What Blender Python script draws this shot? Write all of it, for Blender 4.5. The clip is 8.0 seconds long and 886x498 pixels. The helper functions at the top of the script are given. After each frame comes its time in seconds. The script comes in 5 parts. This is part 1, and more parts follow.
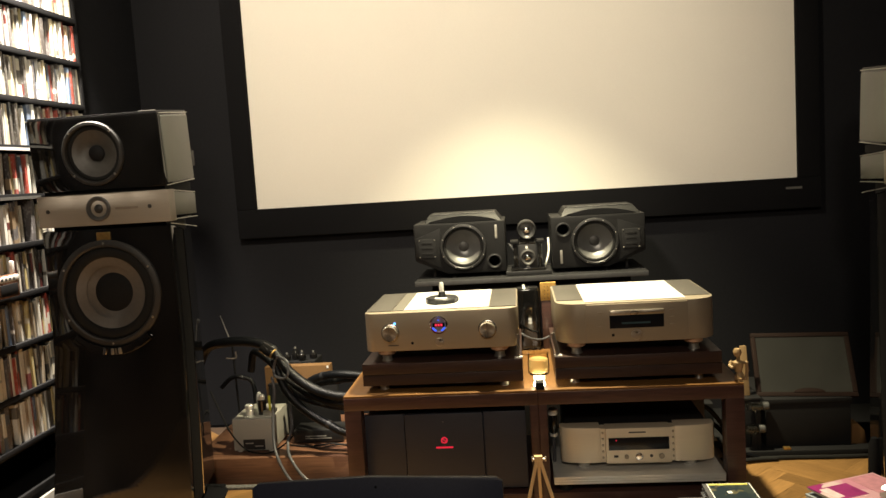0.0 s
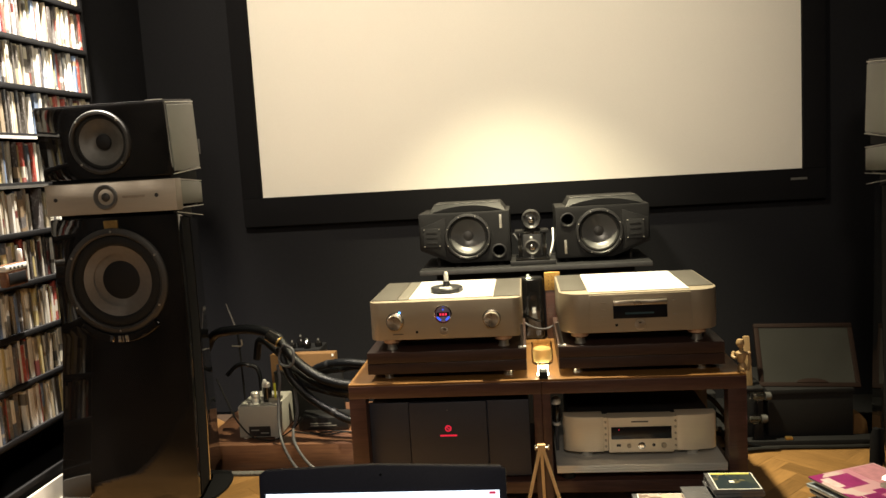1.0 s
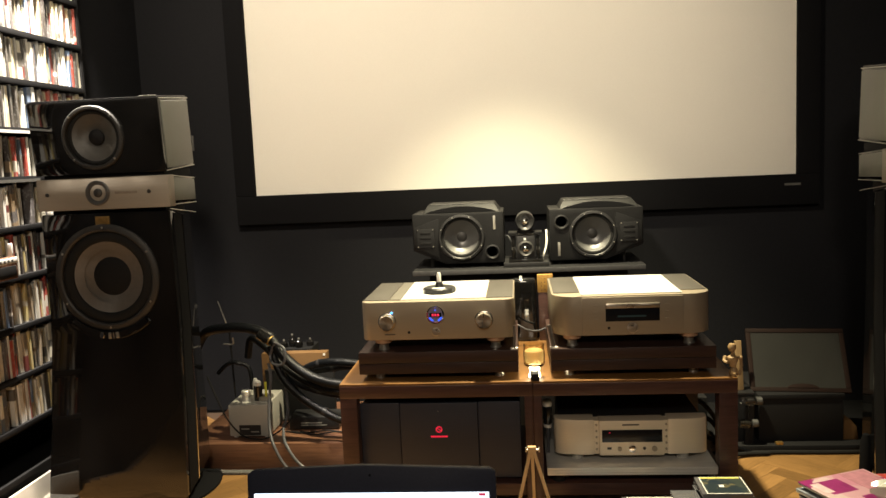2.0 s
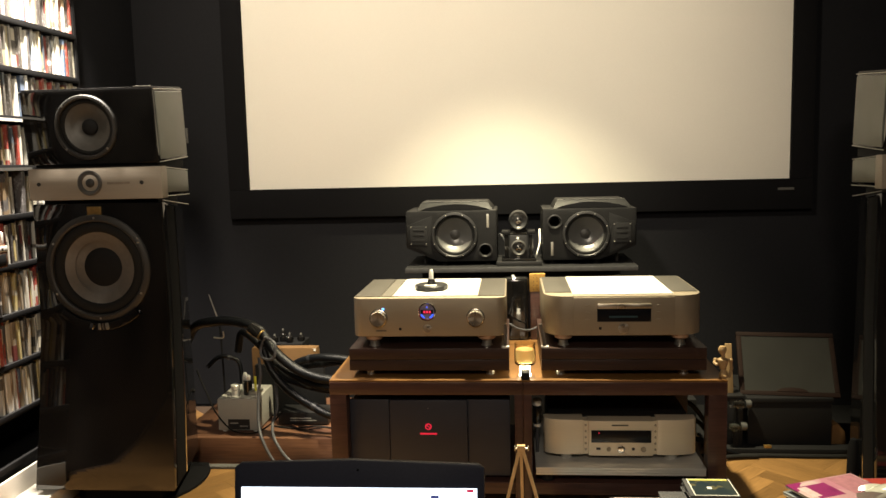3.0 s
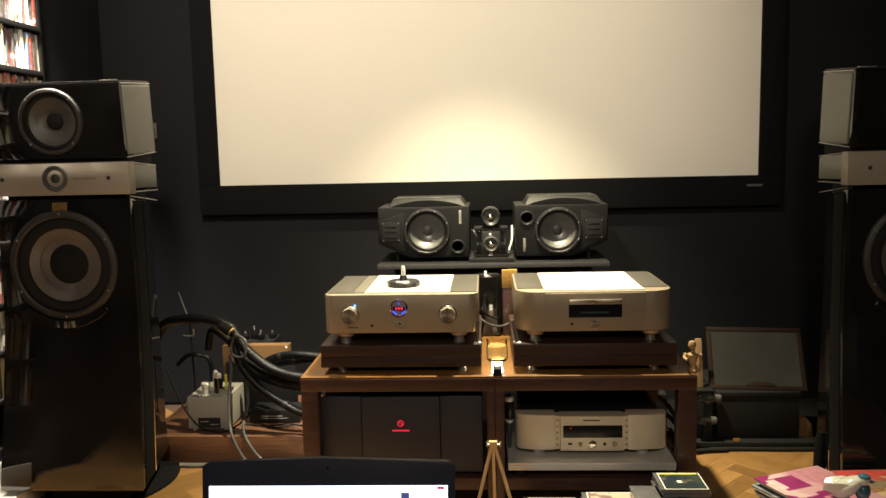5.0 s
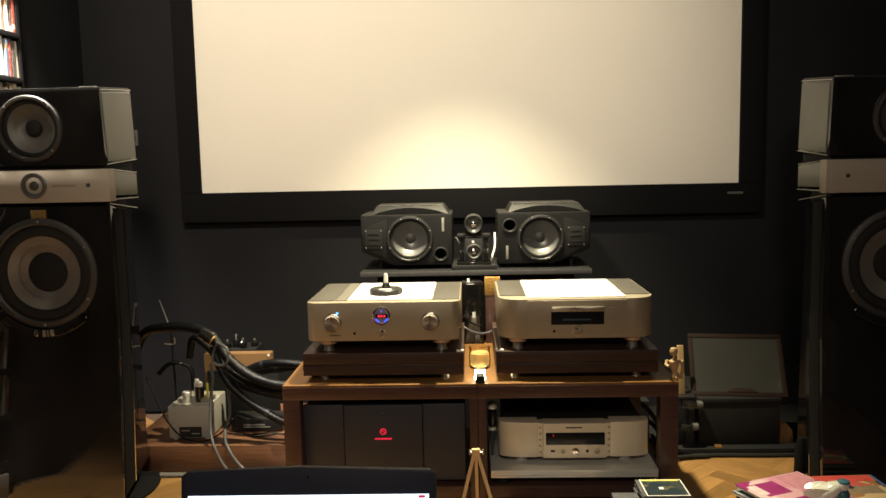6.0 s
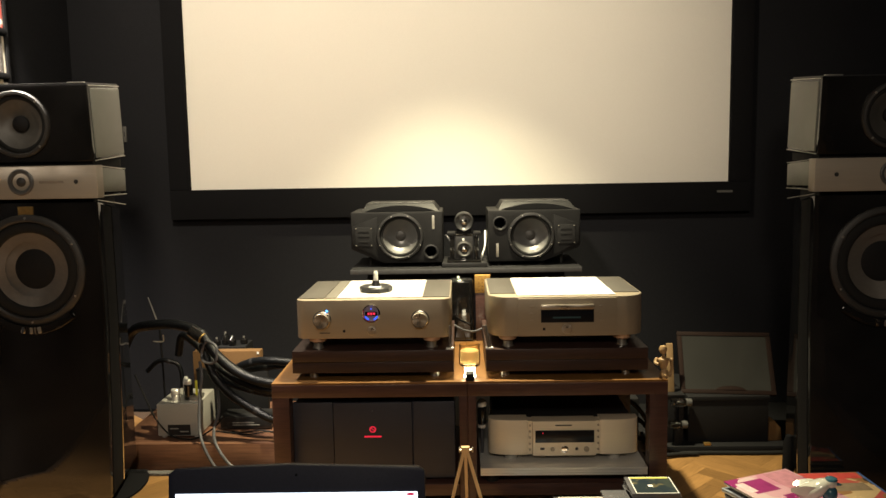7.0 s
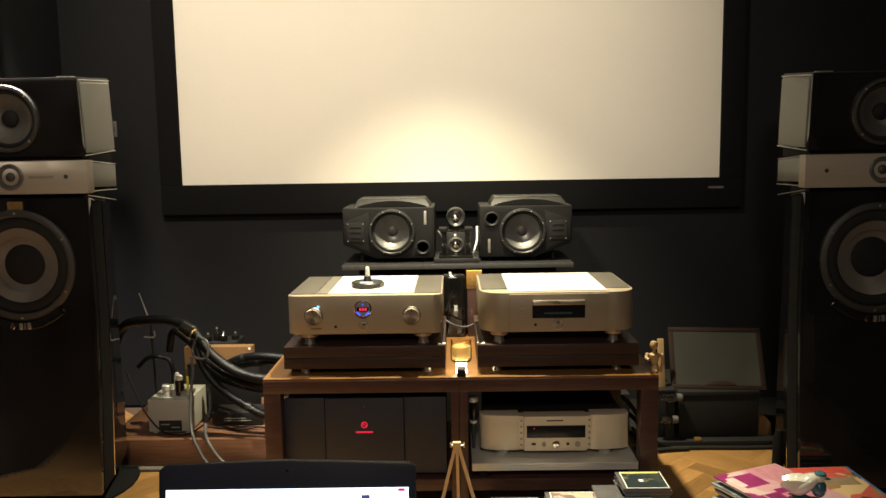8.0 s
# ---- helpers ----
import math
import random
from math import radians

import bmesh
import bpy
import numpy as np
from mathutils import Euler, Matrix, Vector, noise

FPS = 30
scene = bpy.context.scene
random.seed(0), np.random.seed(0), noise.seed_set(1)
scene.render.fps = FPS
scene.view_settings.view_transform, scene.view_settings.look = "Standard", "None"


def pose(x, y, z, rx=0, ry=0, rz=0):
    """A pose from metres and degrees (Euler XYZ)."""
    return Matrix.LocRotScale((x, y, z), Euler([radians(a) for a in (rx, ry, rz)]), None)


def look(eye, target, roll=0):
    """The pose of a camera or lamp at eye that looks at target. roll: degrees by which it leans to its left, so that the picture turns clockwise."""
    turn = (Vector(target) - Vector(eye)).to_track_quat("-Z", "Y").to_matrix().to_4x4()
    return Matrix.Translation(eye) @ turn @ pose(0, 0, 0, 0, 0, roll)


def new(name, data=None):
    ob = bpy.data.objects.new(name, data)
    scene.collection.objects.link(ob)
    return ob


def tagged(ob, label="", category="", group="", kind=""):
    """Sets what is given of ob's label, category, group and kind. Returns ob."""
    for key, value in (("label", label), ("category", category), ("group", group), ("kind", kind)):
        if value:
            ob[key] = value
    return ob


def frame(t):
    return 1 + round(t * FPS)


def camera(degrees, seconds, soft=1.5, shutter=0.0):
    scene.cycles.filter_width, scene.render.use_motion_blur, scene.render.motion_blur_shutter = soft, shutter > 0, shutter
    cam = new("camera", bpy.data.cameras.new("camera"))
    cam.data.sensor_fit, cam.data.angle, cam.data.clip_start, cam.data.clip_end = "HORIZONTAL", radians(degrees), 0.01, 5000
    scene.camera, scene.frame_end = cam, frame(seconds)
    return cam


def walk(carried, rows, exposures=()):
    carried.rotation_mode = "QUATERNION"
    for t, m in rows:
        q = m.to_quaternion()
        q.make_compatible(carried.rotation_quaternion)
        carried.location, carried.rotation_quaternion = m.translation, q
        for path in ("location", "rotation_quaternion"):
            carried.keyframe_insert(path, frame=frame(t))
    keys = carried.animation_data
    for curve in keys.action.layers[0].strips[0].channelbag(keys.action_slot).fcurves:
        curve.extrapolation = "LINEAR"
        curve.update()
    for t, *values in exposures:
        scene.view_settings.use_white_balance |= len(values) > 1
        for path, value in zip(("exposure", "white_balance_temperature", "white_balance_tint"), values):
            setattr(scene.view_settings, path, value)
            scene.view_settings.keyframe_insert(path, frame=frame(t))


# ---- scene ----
cam = camera(58.2, 8.0)
PATH = [
    (0, (0.027, -0.015, 1.055), (-0.166, 1.966, 0.859), -3.6),
    (0.5, (0.027, -0.015, 1.062), (-0.165, 1.965, 0.847), -3.8),
    (1, (0.028, -0.026, 1.061), (-0.178, 1.951, 0.836), -3.4),
    (1.5, (0.029, -0.024, 1.061), (-0.173, 1.953, 0.838), -3.1),
    (3, (0.029, -0.018, 1.054), (-0.144, 1.962, 0.827), -1.4),
    (3.5, (0.029, -0.018, 1.053), (-0.143, 1.961, 0.821), -1.2),
    (4, (0.03, -0.016, 1.052), (-0.132, 1.963, 0.816), -1.3),
    (4.5, (0.032, -0.012, 1.052), (-0.104, 1.969, 0.809), -1.3),
    (6, (0.039, -0.011, 1.053), (-0.029, 1.976, 0.833), -1.2),
    (6.5, (0.041, -0.011, 1.052), (-0.018, 1.976, 0.831), -1.1),
    (7, (0.041, -0.008, 1.051), (-0.004, 1.979, 0.826), -1.0),
    (7.5, (0.044, -0.008, 1.053), (0.01, 1.979, 0.822), -1.0),
    (8, (0.043, -0.008, 1.052), (0.017, 1.978, 0.815), -0.9),
]
walk(cam, [(t, look(eye, target, roll)) for t, eye, target, roll in PATH])

# world, lamps, exposure
world = bpy.data.worlds.new("room_world")
world.use_nodes = True
world.node_tree.nodes["Background"].inputs[0].default_value = (0.05, 0.045, 0.04, 1)
world.node_tree.nodes["Background"].inputs[1].default_value = 0.1
scene.world = world


def spot_lamp(name, eye, target, watts, colour, degrees, blend, radius):
    lamp = bpy.data.lights.new(name, "SPOT")
    lamp.energy, lamp.color = watts, colour
    lamp.spot_size, lamp.spot_blend, lamp.shadow_soft_size = radians(degrees), blend, radius
    ob = new(name, lamp)
    ob.matrix_world = look(eye, target)
    return ob


# ceiling downlight over the rack, spotlight on the disc shelf, ceiling spotlight turned to the screen, unseen area fill
# added behind the camera
spot_lamp("downlight", (0.01, 2.47, 2.35), (0.01, 2.52, 0.5), 640, (1.0, 0.88, 0.57), 74.5, 1.0, 0.04)
spot_lamp("shelf_spot", (-1.33, 2.265, 2.45), (-1.54, 2.20, 0.95), 1150, (1.0, 0.89, 0.74), 76, 1.0, 0.04)
spot_lamp("screen_wash", (-0.62, 1.0, 2.5), (-0.36, 3.3, 1.60), 232, (1.0, 0.86, 0.65), 78, 0.8, 0.12)
# Soft fill added to brighten the fronts; no lamp is known there.
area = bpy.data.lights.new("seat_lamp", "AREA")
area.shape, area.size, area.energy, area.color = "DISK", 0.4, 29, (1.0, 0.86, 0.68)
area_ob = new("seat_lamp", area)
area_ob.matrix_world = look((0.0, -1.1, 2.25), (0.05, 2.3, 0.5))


# materials
def nodes_of(name):
    m = bpy.data.materials.new(name)
    m.use_nodes = True
    nt = m.node_tree
    return m, nt, nt.nodes["Principled BSDF"]


def surface(name, colour, rough=0.5, metal=0.0, grain=60, vary=0.25, bump=0.1, stretch=(1, 1, 1), coat=0.0, spread=0.0, colour2=None, big=3.0, spec=0.5):
    """A paint, metal, wood or plastic: fine grain and broad wear, both in metres of the object."""
    m, nt, b = nodes_of(name)
    n, ln = nt.nodes, nt.links
    tc = n.new("ShaderNodeTexCoord")
    mp = n.new("ShaderNodeMapping")
    mp.inputs["Scale"].default_value = stretch
    ln.new(tc.outputs["Object"], mp.inputs["Vector"])
    vec = mp.outputs["Vector"]
    if spread:
        info = n.new("ShaderNodeObjectInfo")
        add = n.new("ShaderNodeVectorMath")
        add.operation = "ADD"
        mul = n.new("ShaderNodeMath")
        mul.operation = "MULTIPLY"
        mul.inputs[1].default_value = 37.0
        ln.new(info.outputs["Random"], mul.inputs[0])
        ln.new(mp.outputs["Vector"], add.inputs[0])
        ln.new(mul.outputs[0], add.inputs[1])
        vec = add.outputs[0]
    fine = n.new("ShaderNodeTexNoise")
    fine.inputs["Scale"].default_value, fine.inputs["Detail"].default_value = grain, 4
    ln.new(vec, fine.inputs["Vector"])
    wide = n.new("ShaderNodeTexNoise")
    wide.inputs["Scale"].default_value, wide.inputs["Detail"].default_value = big, 3
    ln.new(vec, wide.inputs["Vector"])
    both = n.new("ShaderNodeMix")
    both.inputs[0].default_value = 0.4
    ln.new(fine.outputs["Fac"], both.inputs[2])
    ln.new(wide.outputs["Fac"], both.inputs[3])
    mix = n.new("ShaderNodeMix")
    mix.data_type = "RGBA"
    lo = colour2 or [c * (1 - vary) for c in colour]
    hi = [min(1, c * (1 + vary)) for c in colour]
    mix.inputs[6].default_value, mix.inputs[7].default_value = (*lo, 1), (*hi, 1)
    rng = n.new("ShaderNodeMapRange")
    rng.inputs[1].default_value, rng.inputs[2].default_value = 0.3, 0.7
    ln.new(both.outputs[0], rng.inputs[0])
    ln.new(rng.outputs[0], mix.inputs[0])
    out = mix.outputs[2]
    if spread:
        hsv = n.new("ShaderNodeHueSaturation")
        r2 = n.new("ShaderNodeMapRange")
        r2.inputs[3].default_value, r2.inputs[4].default_value = 1 - spread, 1 + spread
        ln.new(info.outputs["Random"], r2.inputs[0])
        ln.new(r2.outputs[0], hsv.inputs["Value"])
        ln.new(out, hsv.inputs["Color"])
        out = hsv.outputs[0]
    ln.new(out, b.inputs["Base Color"])
    rr = n.new("ShaderNodeMapRange")
    rr.inputs[3].default_value, rr.inputs[4].default_value = max(0.02, rough * 0.8), min(1, rough * 1.2)
    ln.new(wide.outputs["Fac"], rr.inputs[0])
    ln.new(rr.outputs[0], b.inputs["Roughness"])
    b.inputs["Metallic"].default_value = metal
    b.inputs["Specular IOR Level"].default_value = spec
    b.inputs["Coat Weight"].default_value = coat
    b.inputs["Coat Roughness"].default_value = 0.08
    if bump:
        bp = n.new("ShaderNodeBump")
        bp.inputs["Strength"].default_value, bp.inputs["Distance"].default_value = bump, 0.002
        ln.new(fine.outputs["Fac"], bp.inputs["Height"])
        ln.new(bp.outputs[0], b.inputs["Normal"])
    return m


def glow(name, colour, strength):
    m, nt, b = nodes_of(name)
    b.inputs["Base Color"].default_value = (*[c * 0.3 for c in colour], 1)
    b.inputs["Emission Color"].default_value = (*colour, 1)
    b.inputs["Emission Strength"].default_value = strength
    return m


def glass(name, colour, rough=0.02):
    m, nt, b = nodes_of(name)
    b.inputs["Base Color"].default_value = (*colour, 1)
    b.inputs["Roughness"].default_value = rough
    b.inputs["Transmission Weight"].default_value = 1.0
    b.inputs["IOR"].default_value = 1.45
    return m


def spines(name, island):
    """Disc spines: one colour a case, with thin lettering-like bars and a paler end."""
    m, nt, b = nodes_of(name)
    n, ln = nt.nodes, nt.links
    if island:
        src = n.new("ShaderNodeNewGeometry").outputs["Random Per Island"]
    else:
        src = n.new("ShaderNodeObjectInfo").outputs["Random"]
    ramp = n.new("ShaderNodeValToRGB")
    ramp.color_ramp.interpolation = "CONSTANT"
    cols = [(0.72, 0.69, 0.61), (0.11, 0.10, 0.09), (0.56, 0.48, 0.33), (0.76, 0.75, 0.71), (0.40, 0.08, 0.06), (0.66, 0.63, 0.55), (0.20, 0.18, 0.15),
            (0.16, 0.22, 0.34), (0.70, 0.66, 0.54), (0.34, 0.28, 0.20), (0.54, 0.51, 0.45), (0.13, 0.12, 0.12), (0.55, 0.46, 0.22), (0.08, 0.07, 0.065), (0.62, 0.62, 0.58)]
    el = ramp.color_ramp.elements
    el[0].position, el[0].color = 0, (*cols[0], 1)
    el[1].position, el[1].color = 1 / len(cols), (*cols[1], 1)
    for i, c in enumerate(cols[2:], 2):
        e = el.new(i / len(cols))
        e.color = (*c, 1)
    ln.new(src, ramp.inputs[0])
    tc = n.new("ShaderNodeTexCoord")
    mp = n.new("ShaderNodeMapping")
    mp.inputs["Scale"].default_value = (150, 300, 90)
    ln.new(tc.outputs["Object"], mp.inputs["Vector"])
    add = n.new("ShaderNodeVectorMath")
    mul = n.new("ShaderNodeMath")
    mul.operation, mul.inputs[1].default_value = "MULTIPLY", 91.0
    ln.new(src, mul.inputs[0])
    ln.new(mp.outputs[0], add.inputs[0])
    ln.new(mul.outputs[0], add.inputs[1])
    ns = n.new("ShaderNodeTexNoise")
    ns.inputs["Scale"].default_value, ns.inputs["Detail"].default_value = 1.0, 2
    ln.new(add.outputs[0], ns.inputs["Vector"])
    st = n.new("ShaderNodeMapRange")
    st.inputs[1].default_value, st.inputs[2].default_value = 0.56, 0.62
    ln.new(ns.outputs["Fac"], st.inputs[0])
    inv = n.new("ShaderNodeInvert")
    ln.new(ramp.outputs[0], inv.inputs["Color"])
    mix = n.new("ShaderNodeMix")
    mix.data_type = "RGBA"
    half = n.new("ShaderNodeMath")
    half.operation, half.inputs[1].default_value = "MULTIPLY", 0.16
    ln.new(st.outputs[0], half.inputs[0])
    ln.new(half.outputs[0], mix.inputs[0])
    ln.new(ramp.outputs[0], mix.inputs[6])
    ln.new(inv.outputs[0], mix.inputs[7])
    # a label field of another colour over part of the spine
    swap = n.new("ShaderNodeMath")
    swap.operation, swap.inputs[1].default_value = "MULTIPLY", 7.37
    frac = n.new("ShaderNodeMath")
    frac.operation = "FRACT"
    ln.new(src, swap.inputs[0])
    ln.new(swap.outputs[0], frac.inputs[0])
    other = n.new("ShaderNodeValToRGB")
    other.color_ramp.interpolation = "CONSTANT"
    oe = other.color_ramp.elements
    oe[0].color, oe[1].position, oe[1].color = (0.14, 0.13, 0.115, 1), 0.25, (0.62, 0.58, 0.50, 1)
    for pos, c in ((0.5, (0.30, 0.22, 0.14)), (0.65, (0.72, 0.70, 0.66)), (0.8, (0.16, 0.05, 0.045)), (0.9, (0.10, 0.12, 0.15))):
        oe.new(pos).color = (*c, 1)
    ln.new(frac.outputs[0], other.inputs[0])
    mp2 = n.new("ShaderNodeMapping")
    mp2.inputs["Scale"].default_value = (0.0, 0.0, 16.0)
    ln.new(tc.outputs["Object"], mp2.inputs["Vector"])
    shift = n.new("ShaderNodeVectorMath")
    ln.new(mp2.outputs[0], shift.inputs[0])
    ln.new(mul.outputs[0], shift.inputs[1])
    field = n.new("ShaderNodeTexNoise")
    field.inputs["Scale"].default_value, field.inputs["Detail"].default_value = 1.0, 0
    ln.new(shift.outputs[0], field.inputs["Vector"])
    edge = n.new("ShaderNodeMapRange")
    edge.inputs[1].default_value, edge.inputs[2].default_value = 0.62, 0.64
    ln.new(field.outputs["Fac"], edge.inputs[0])
    two = n.new("ShaderNodeMix")
    two.data_type = "RGBA"
    ln.new(edge.outputs[0], two.inputs[0])
    ln.new(mix.outputs[2], two.inputs[6])
    ln.new(other.outputs[0], two.inputs[7])
    ln.new(two.outputs[2], b.inputs["Base Color"])
    b.inputs["Roughness"].default_value = 0.3
    return m


def cover_print(name, colours, scale):
    """A printed cover: soft blotches of a few inks."""
    m, nt, b = nodes_of(name)
    n, ln = nt.nodes, nt.links
    tc = n.new("ShaderNodeTexCoord")
    vo = n.new("ShaderNodeTexVoronoi")
    vo.inputs["Scale"].default_value = scale
    wob = n.new("ShaderNodeTexNoise")
    wob.inputs["Scale"].default_value = scale * 0.6
    add = n.new("ShaderNodeVectorMath")
    sc = n.new("ShaderNodeVectorMath")
    sc.operation, sc.inputs[3].default_value = "SCALE", 0.12
    ln.new(tc.outputs["Object"], wob.inputs["Vector"])
    ln.new(wob.outputs["Color"], sc.inputs[0])
    ln.new(tc.outputs["Object"], add.inputs[0])
    ln.new(sc.outputs[0], add.inputs[1])
    ln.new(add.outputs[0], vo.inputs["Vector"])
    sep = n.new("ShaderNodeSeparateColor")
    ln.new(vo.outputs["Color"], sep.inputs[0])
    ramp = n.new("ShaderNodeValToRGB")
    ramp.color_ramp.interpolation = "CONSTANT"
    el = ramp.color_ramp.elements
    el[0].color, el[1].position, el[1].color = (*colours[0], 1), 1 / len(colours), (*colours[1], 1)
    for i, c in enumerate(colours[2:], 2):
        e = el.new(i / len(colours))
        e.color = (*c, 1)
    ln.new(sep.outputs[0], ramp.inputs[0])
    ln.new(ramp.outputs[0], b.inputs["Base Color"])
    b.inputs["Roughness"].default_value = 0.3
    return m


BLACK_WALL = surface("black_wall_paint", (0.0112, 0.0116, 0.0140), 0.85, grain=90, vary=0.2, bump=0.08, big=2.0, spec=0.15)
# Colour of the unseen back wall, raised so it acts as a reflector.
BOUNCE_WALL = surface("warm_grey_plaster", (0.52, 0.48, 0.42), 0.9, grain=60, vary=0.12, bump=0.15, big=1.5, spec=0.2)
DARK_CEILING = surface("dark_ceiling_paint", (0.03, 0.029, 0.027), 0.9, grain=70, vary=0.2, bump=0.15, spec=0.2)
VELVET = surface("black_velvet", (0.007, 0.007, 0.008), 0.95, grain=400, bump=0.2, spec=0.08)
SCREEN = surface("matte_white_screen", (0.80, 0.77, 0.70), 0.9, grain=250, vary=0.02, bump=0.03)
GLOSS_BLACK = surface("gloss_black_lacquer", (0.0085, 0.0082, 0.0082), 0.035, grain=8, vary=0.5, bump=0.0, coat=0.15, spec=0.5)
SATIN_BLACK = surface("satin_black", (0.015, 0.015, 0.016), 0.4, grain=300, vary=0.3, bump=0.1)
MATTE_BLACK = surface("matte_black", (0.0105, 0.0105, 0.0115), 0.75, grain=200, vary=0.3, bump=0.15, spec=0.18)
RUBBER = surface("black_rubber", (0.0125, 0.0125, 0.0125), 0.8, grain=200, vary=0.2, bump=0.05, spec=0.2)
CABINET_GREY = surface("charcoal_textured_cabinet", (0.0056, 0.0056, 0.0062), 0.5, grain=500, vary=0.25, bump=0.3, spec=0.24)
SIDE_GREY = surface("pale_grey_lacquer", (0.150, 0.155, 0.133), 0.35, grain=20, vary=0.06, bump=0.02)
BAND = surface("champagne_band", (0.29, 0.255, 0.21), 0.45, metal=0.12, grain=200, vary=0.08, bump=0.05, stretch=(0.1, 1, 6))
CONE_TAN = surface("satin_cone", (0.135, 0.122, 0.108), 0.42, metal=0.25, grain=80, vary=0.12, bump=0.05)
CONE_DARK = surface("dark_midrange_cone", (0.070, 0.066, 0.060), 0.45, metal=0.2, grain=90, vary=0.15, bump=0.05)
CONE_GREY = surface("grey_woven_cone", (0.085, 0.085, 0.085), 0.36, metal=0.3, grain=600, vary=0.3, bump=0.15)
BAND_PRINT = surface("brownish_band_print", (0.20, 0.165, 0.13), 0.5)
RIM = surface("dark_metal_rim", (0.032, 0.031, 0.030), 0.55, metal=0.2, grain=90, vary=0.15, bump=0.03)
CHROME = surface("polished_chrome", (0.8, 0.79, 0.76), 0.12, metal=1.0, grain=60, vary=0.05, bump=0.0)
SATIN_SILVER = surface("satin_silver", (0.62, 0.61, 0.58), 0.3, metal=0.35, grain=90, vary=0.1, bump=0.05)
STEEL = surface("brushed_steel", (0.6, 0.58, 0.53), 0.35, metal=0.9, grain=120, vary=0.12, bump=0.05)
KNOB = surface("turned_knob_metal", (0.56, 0.50, 0.42), 0.28, metal=0.85, grain=120, vary=0.1, bump=0.05)
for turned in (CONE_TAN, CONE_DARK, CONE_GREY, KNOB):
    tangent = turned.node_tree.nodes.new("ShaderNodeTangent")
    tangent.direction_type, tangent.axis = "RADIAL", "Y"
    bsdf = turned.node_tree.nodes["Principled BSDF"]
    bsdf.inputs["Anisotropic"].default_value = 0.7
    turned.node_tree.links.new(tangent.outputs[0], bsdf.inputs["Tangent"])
BRASS = surface("worn_brass", (0.62, 0.40, 0.14), 0.35, metal=0.9, grain=120, vary=0.2, bump=0.05)
COPPER = surface("copper_foot", (0.55, 0.34, 0.21), 0.38, metal=0.3, grain=90, vary=0.15, bump=0.03)
GOLD = surface("champagne_aluminium", (0.355, 0.30, 0.225), 0.42, metal=0.5, grain=160, vary=0.05, bump=0.04, stretch=(0.08, 1, 5))
GOLD_DARK = surface("champagne_top_side", (0.085, 0.078, 0.068), 0.5, metal=0.5, grain=160, vary=0.06, bump=0.05, stretch=(5, 0.08, 1))
# Centre plate coloured paler to hold the lamp's reflection on brushed metal.
SHEEN_TOP = surface("bright_top_plate", (0.60, 0.59, 0.58), 0.45, metal=0.2, grain=160, vary=0.04, bump=0.03, stretch=(0.08, 5, 1))
SILVER_FRONT = surface("silver_gold_front", (0.74, 0.64, 0.49), 0.45, metal=0.35, grain=160, vary=0.05, bump=0.04, stretch=(0.08, 1, 5))
DARK_GLASS = surface("dark_display_glass", (0.008, 0.009, 0.012), 0.18, grain=20, vary=0.2, bump=0.0, coat=0.0, spec=0.3)
AMP_BLACK = surface("anodised_black", (0.022, 0.026, 0.042), 0.45, metal=0.1, grain=250, vary=0.2, bump=0.08, stretch=(0.1, 1, 4))
DARK_WOOD = surface("dark_stained_wood", (0.058, 0.027, 0.022), 0.34, grain=28, vary=0.45, bump=0.12, stretch=(0.5, 6, 9), coat=0.15)
WENGE = surface("wenge_board", (0.036, 0.018, 0.014), 0.38, grain=34, vary=0.5, bump=0.12, stretch=(0.4, 6, 10))
# Same plate where the lamp's sheen ends, coloured darker.
OFF_SHEEN = surface("champagne_top_strip", (0.15, 0.14, 0.12), 0.5, metal=0.4, grain=160, vary=0.06, bump=0.04, stretch=(5, 0.08, 1))
DARK_PINE = surface("aged_pine", (0.30, 0.195, 0.092), 0.55, grain=40, vary=0.2, bump=0.08, stretch=(5, 5, 0.6))
PORTHOLE = surface("lavender_silver_dial", (0.36, 0.34, 0.52), 0.3, metal=0.5, grain=60, vary=0.3)
TOP_WOOD = surface("oak_veneer_top", (0.155, 0.074, 0.022), 0.38, grain=26, vary=0.3, bump=0.1, stretch=(0.5, 7, 7), coat=0.1)
BENCH_WOOD = surface("reddish_bench_wood", (0.15, 0.072, 0.042), 0.42, grain=22, vary=0.4, bump=0.12, stretch=(0.5, 7, 7))
PARQUET = surface("oiled_oak_parquet", (0.22, 0.12, 0.043), 0.32, grain=30, vary=0.32, bump=0.1, stretch=(0.6, 8, 4), spread=0.34, coat=0.05)
PARQUET_REST = surface("oak_parquet_rest", (0.245, 0.132, 0.047), 0.34, grain=30, vary=0.35, bump=0.1, stretch=(1, 1, 1))
JOINT = surface("dark_floor_joint", (0.06, 0.035, 0.02), 0.8)
PINE = surface("pale_pine", (0.62, 0.43, 0.22), 0.5, grain=40, vary=0.18, bump=0.08, stretch=(5, 5, 0.6))
CARDBOARD = surface("brown_cardboard", (0.13, 0.066, 0.020), 0.85, grain=60, vary=0.15, bump=0.1, stretch=(1, 1, 6))
CORK = surface("ochre_cork", (0.34, 0.19, 0.04), 0.8, grain=140, vary=0.35, bump=0.3)
GREY_PAINT = surface("grey_hammered_paint", (0.34, 0.33, 0.30), 0.45, grain=260, vary=0.12, bump=0.2)
ALU_SHELF = surface("satin_aluminium_board", (0.70, 0.69, 0.66), 0.4, metal=0.5, grain=120, vary=0.08, bump=0.04, stretch=(0.1, 1, 4))
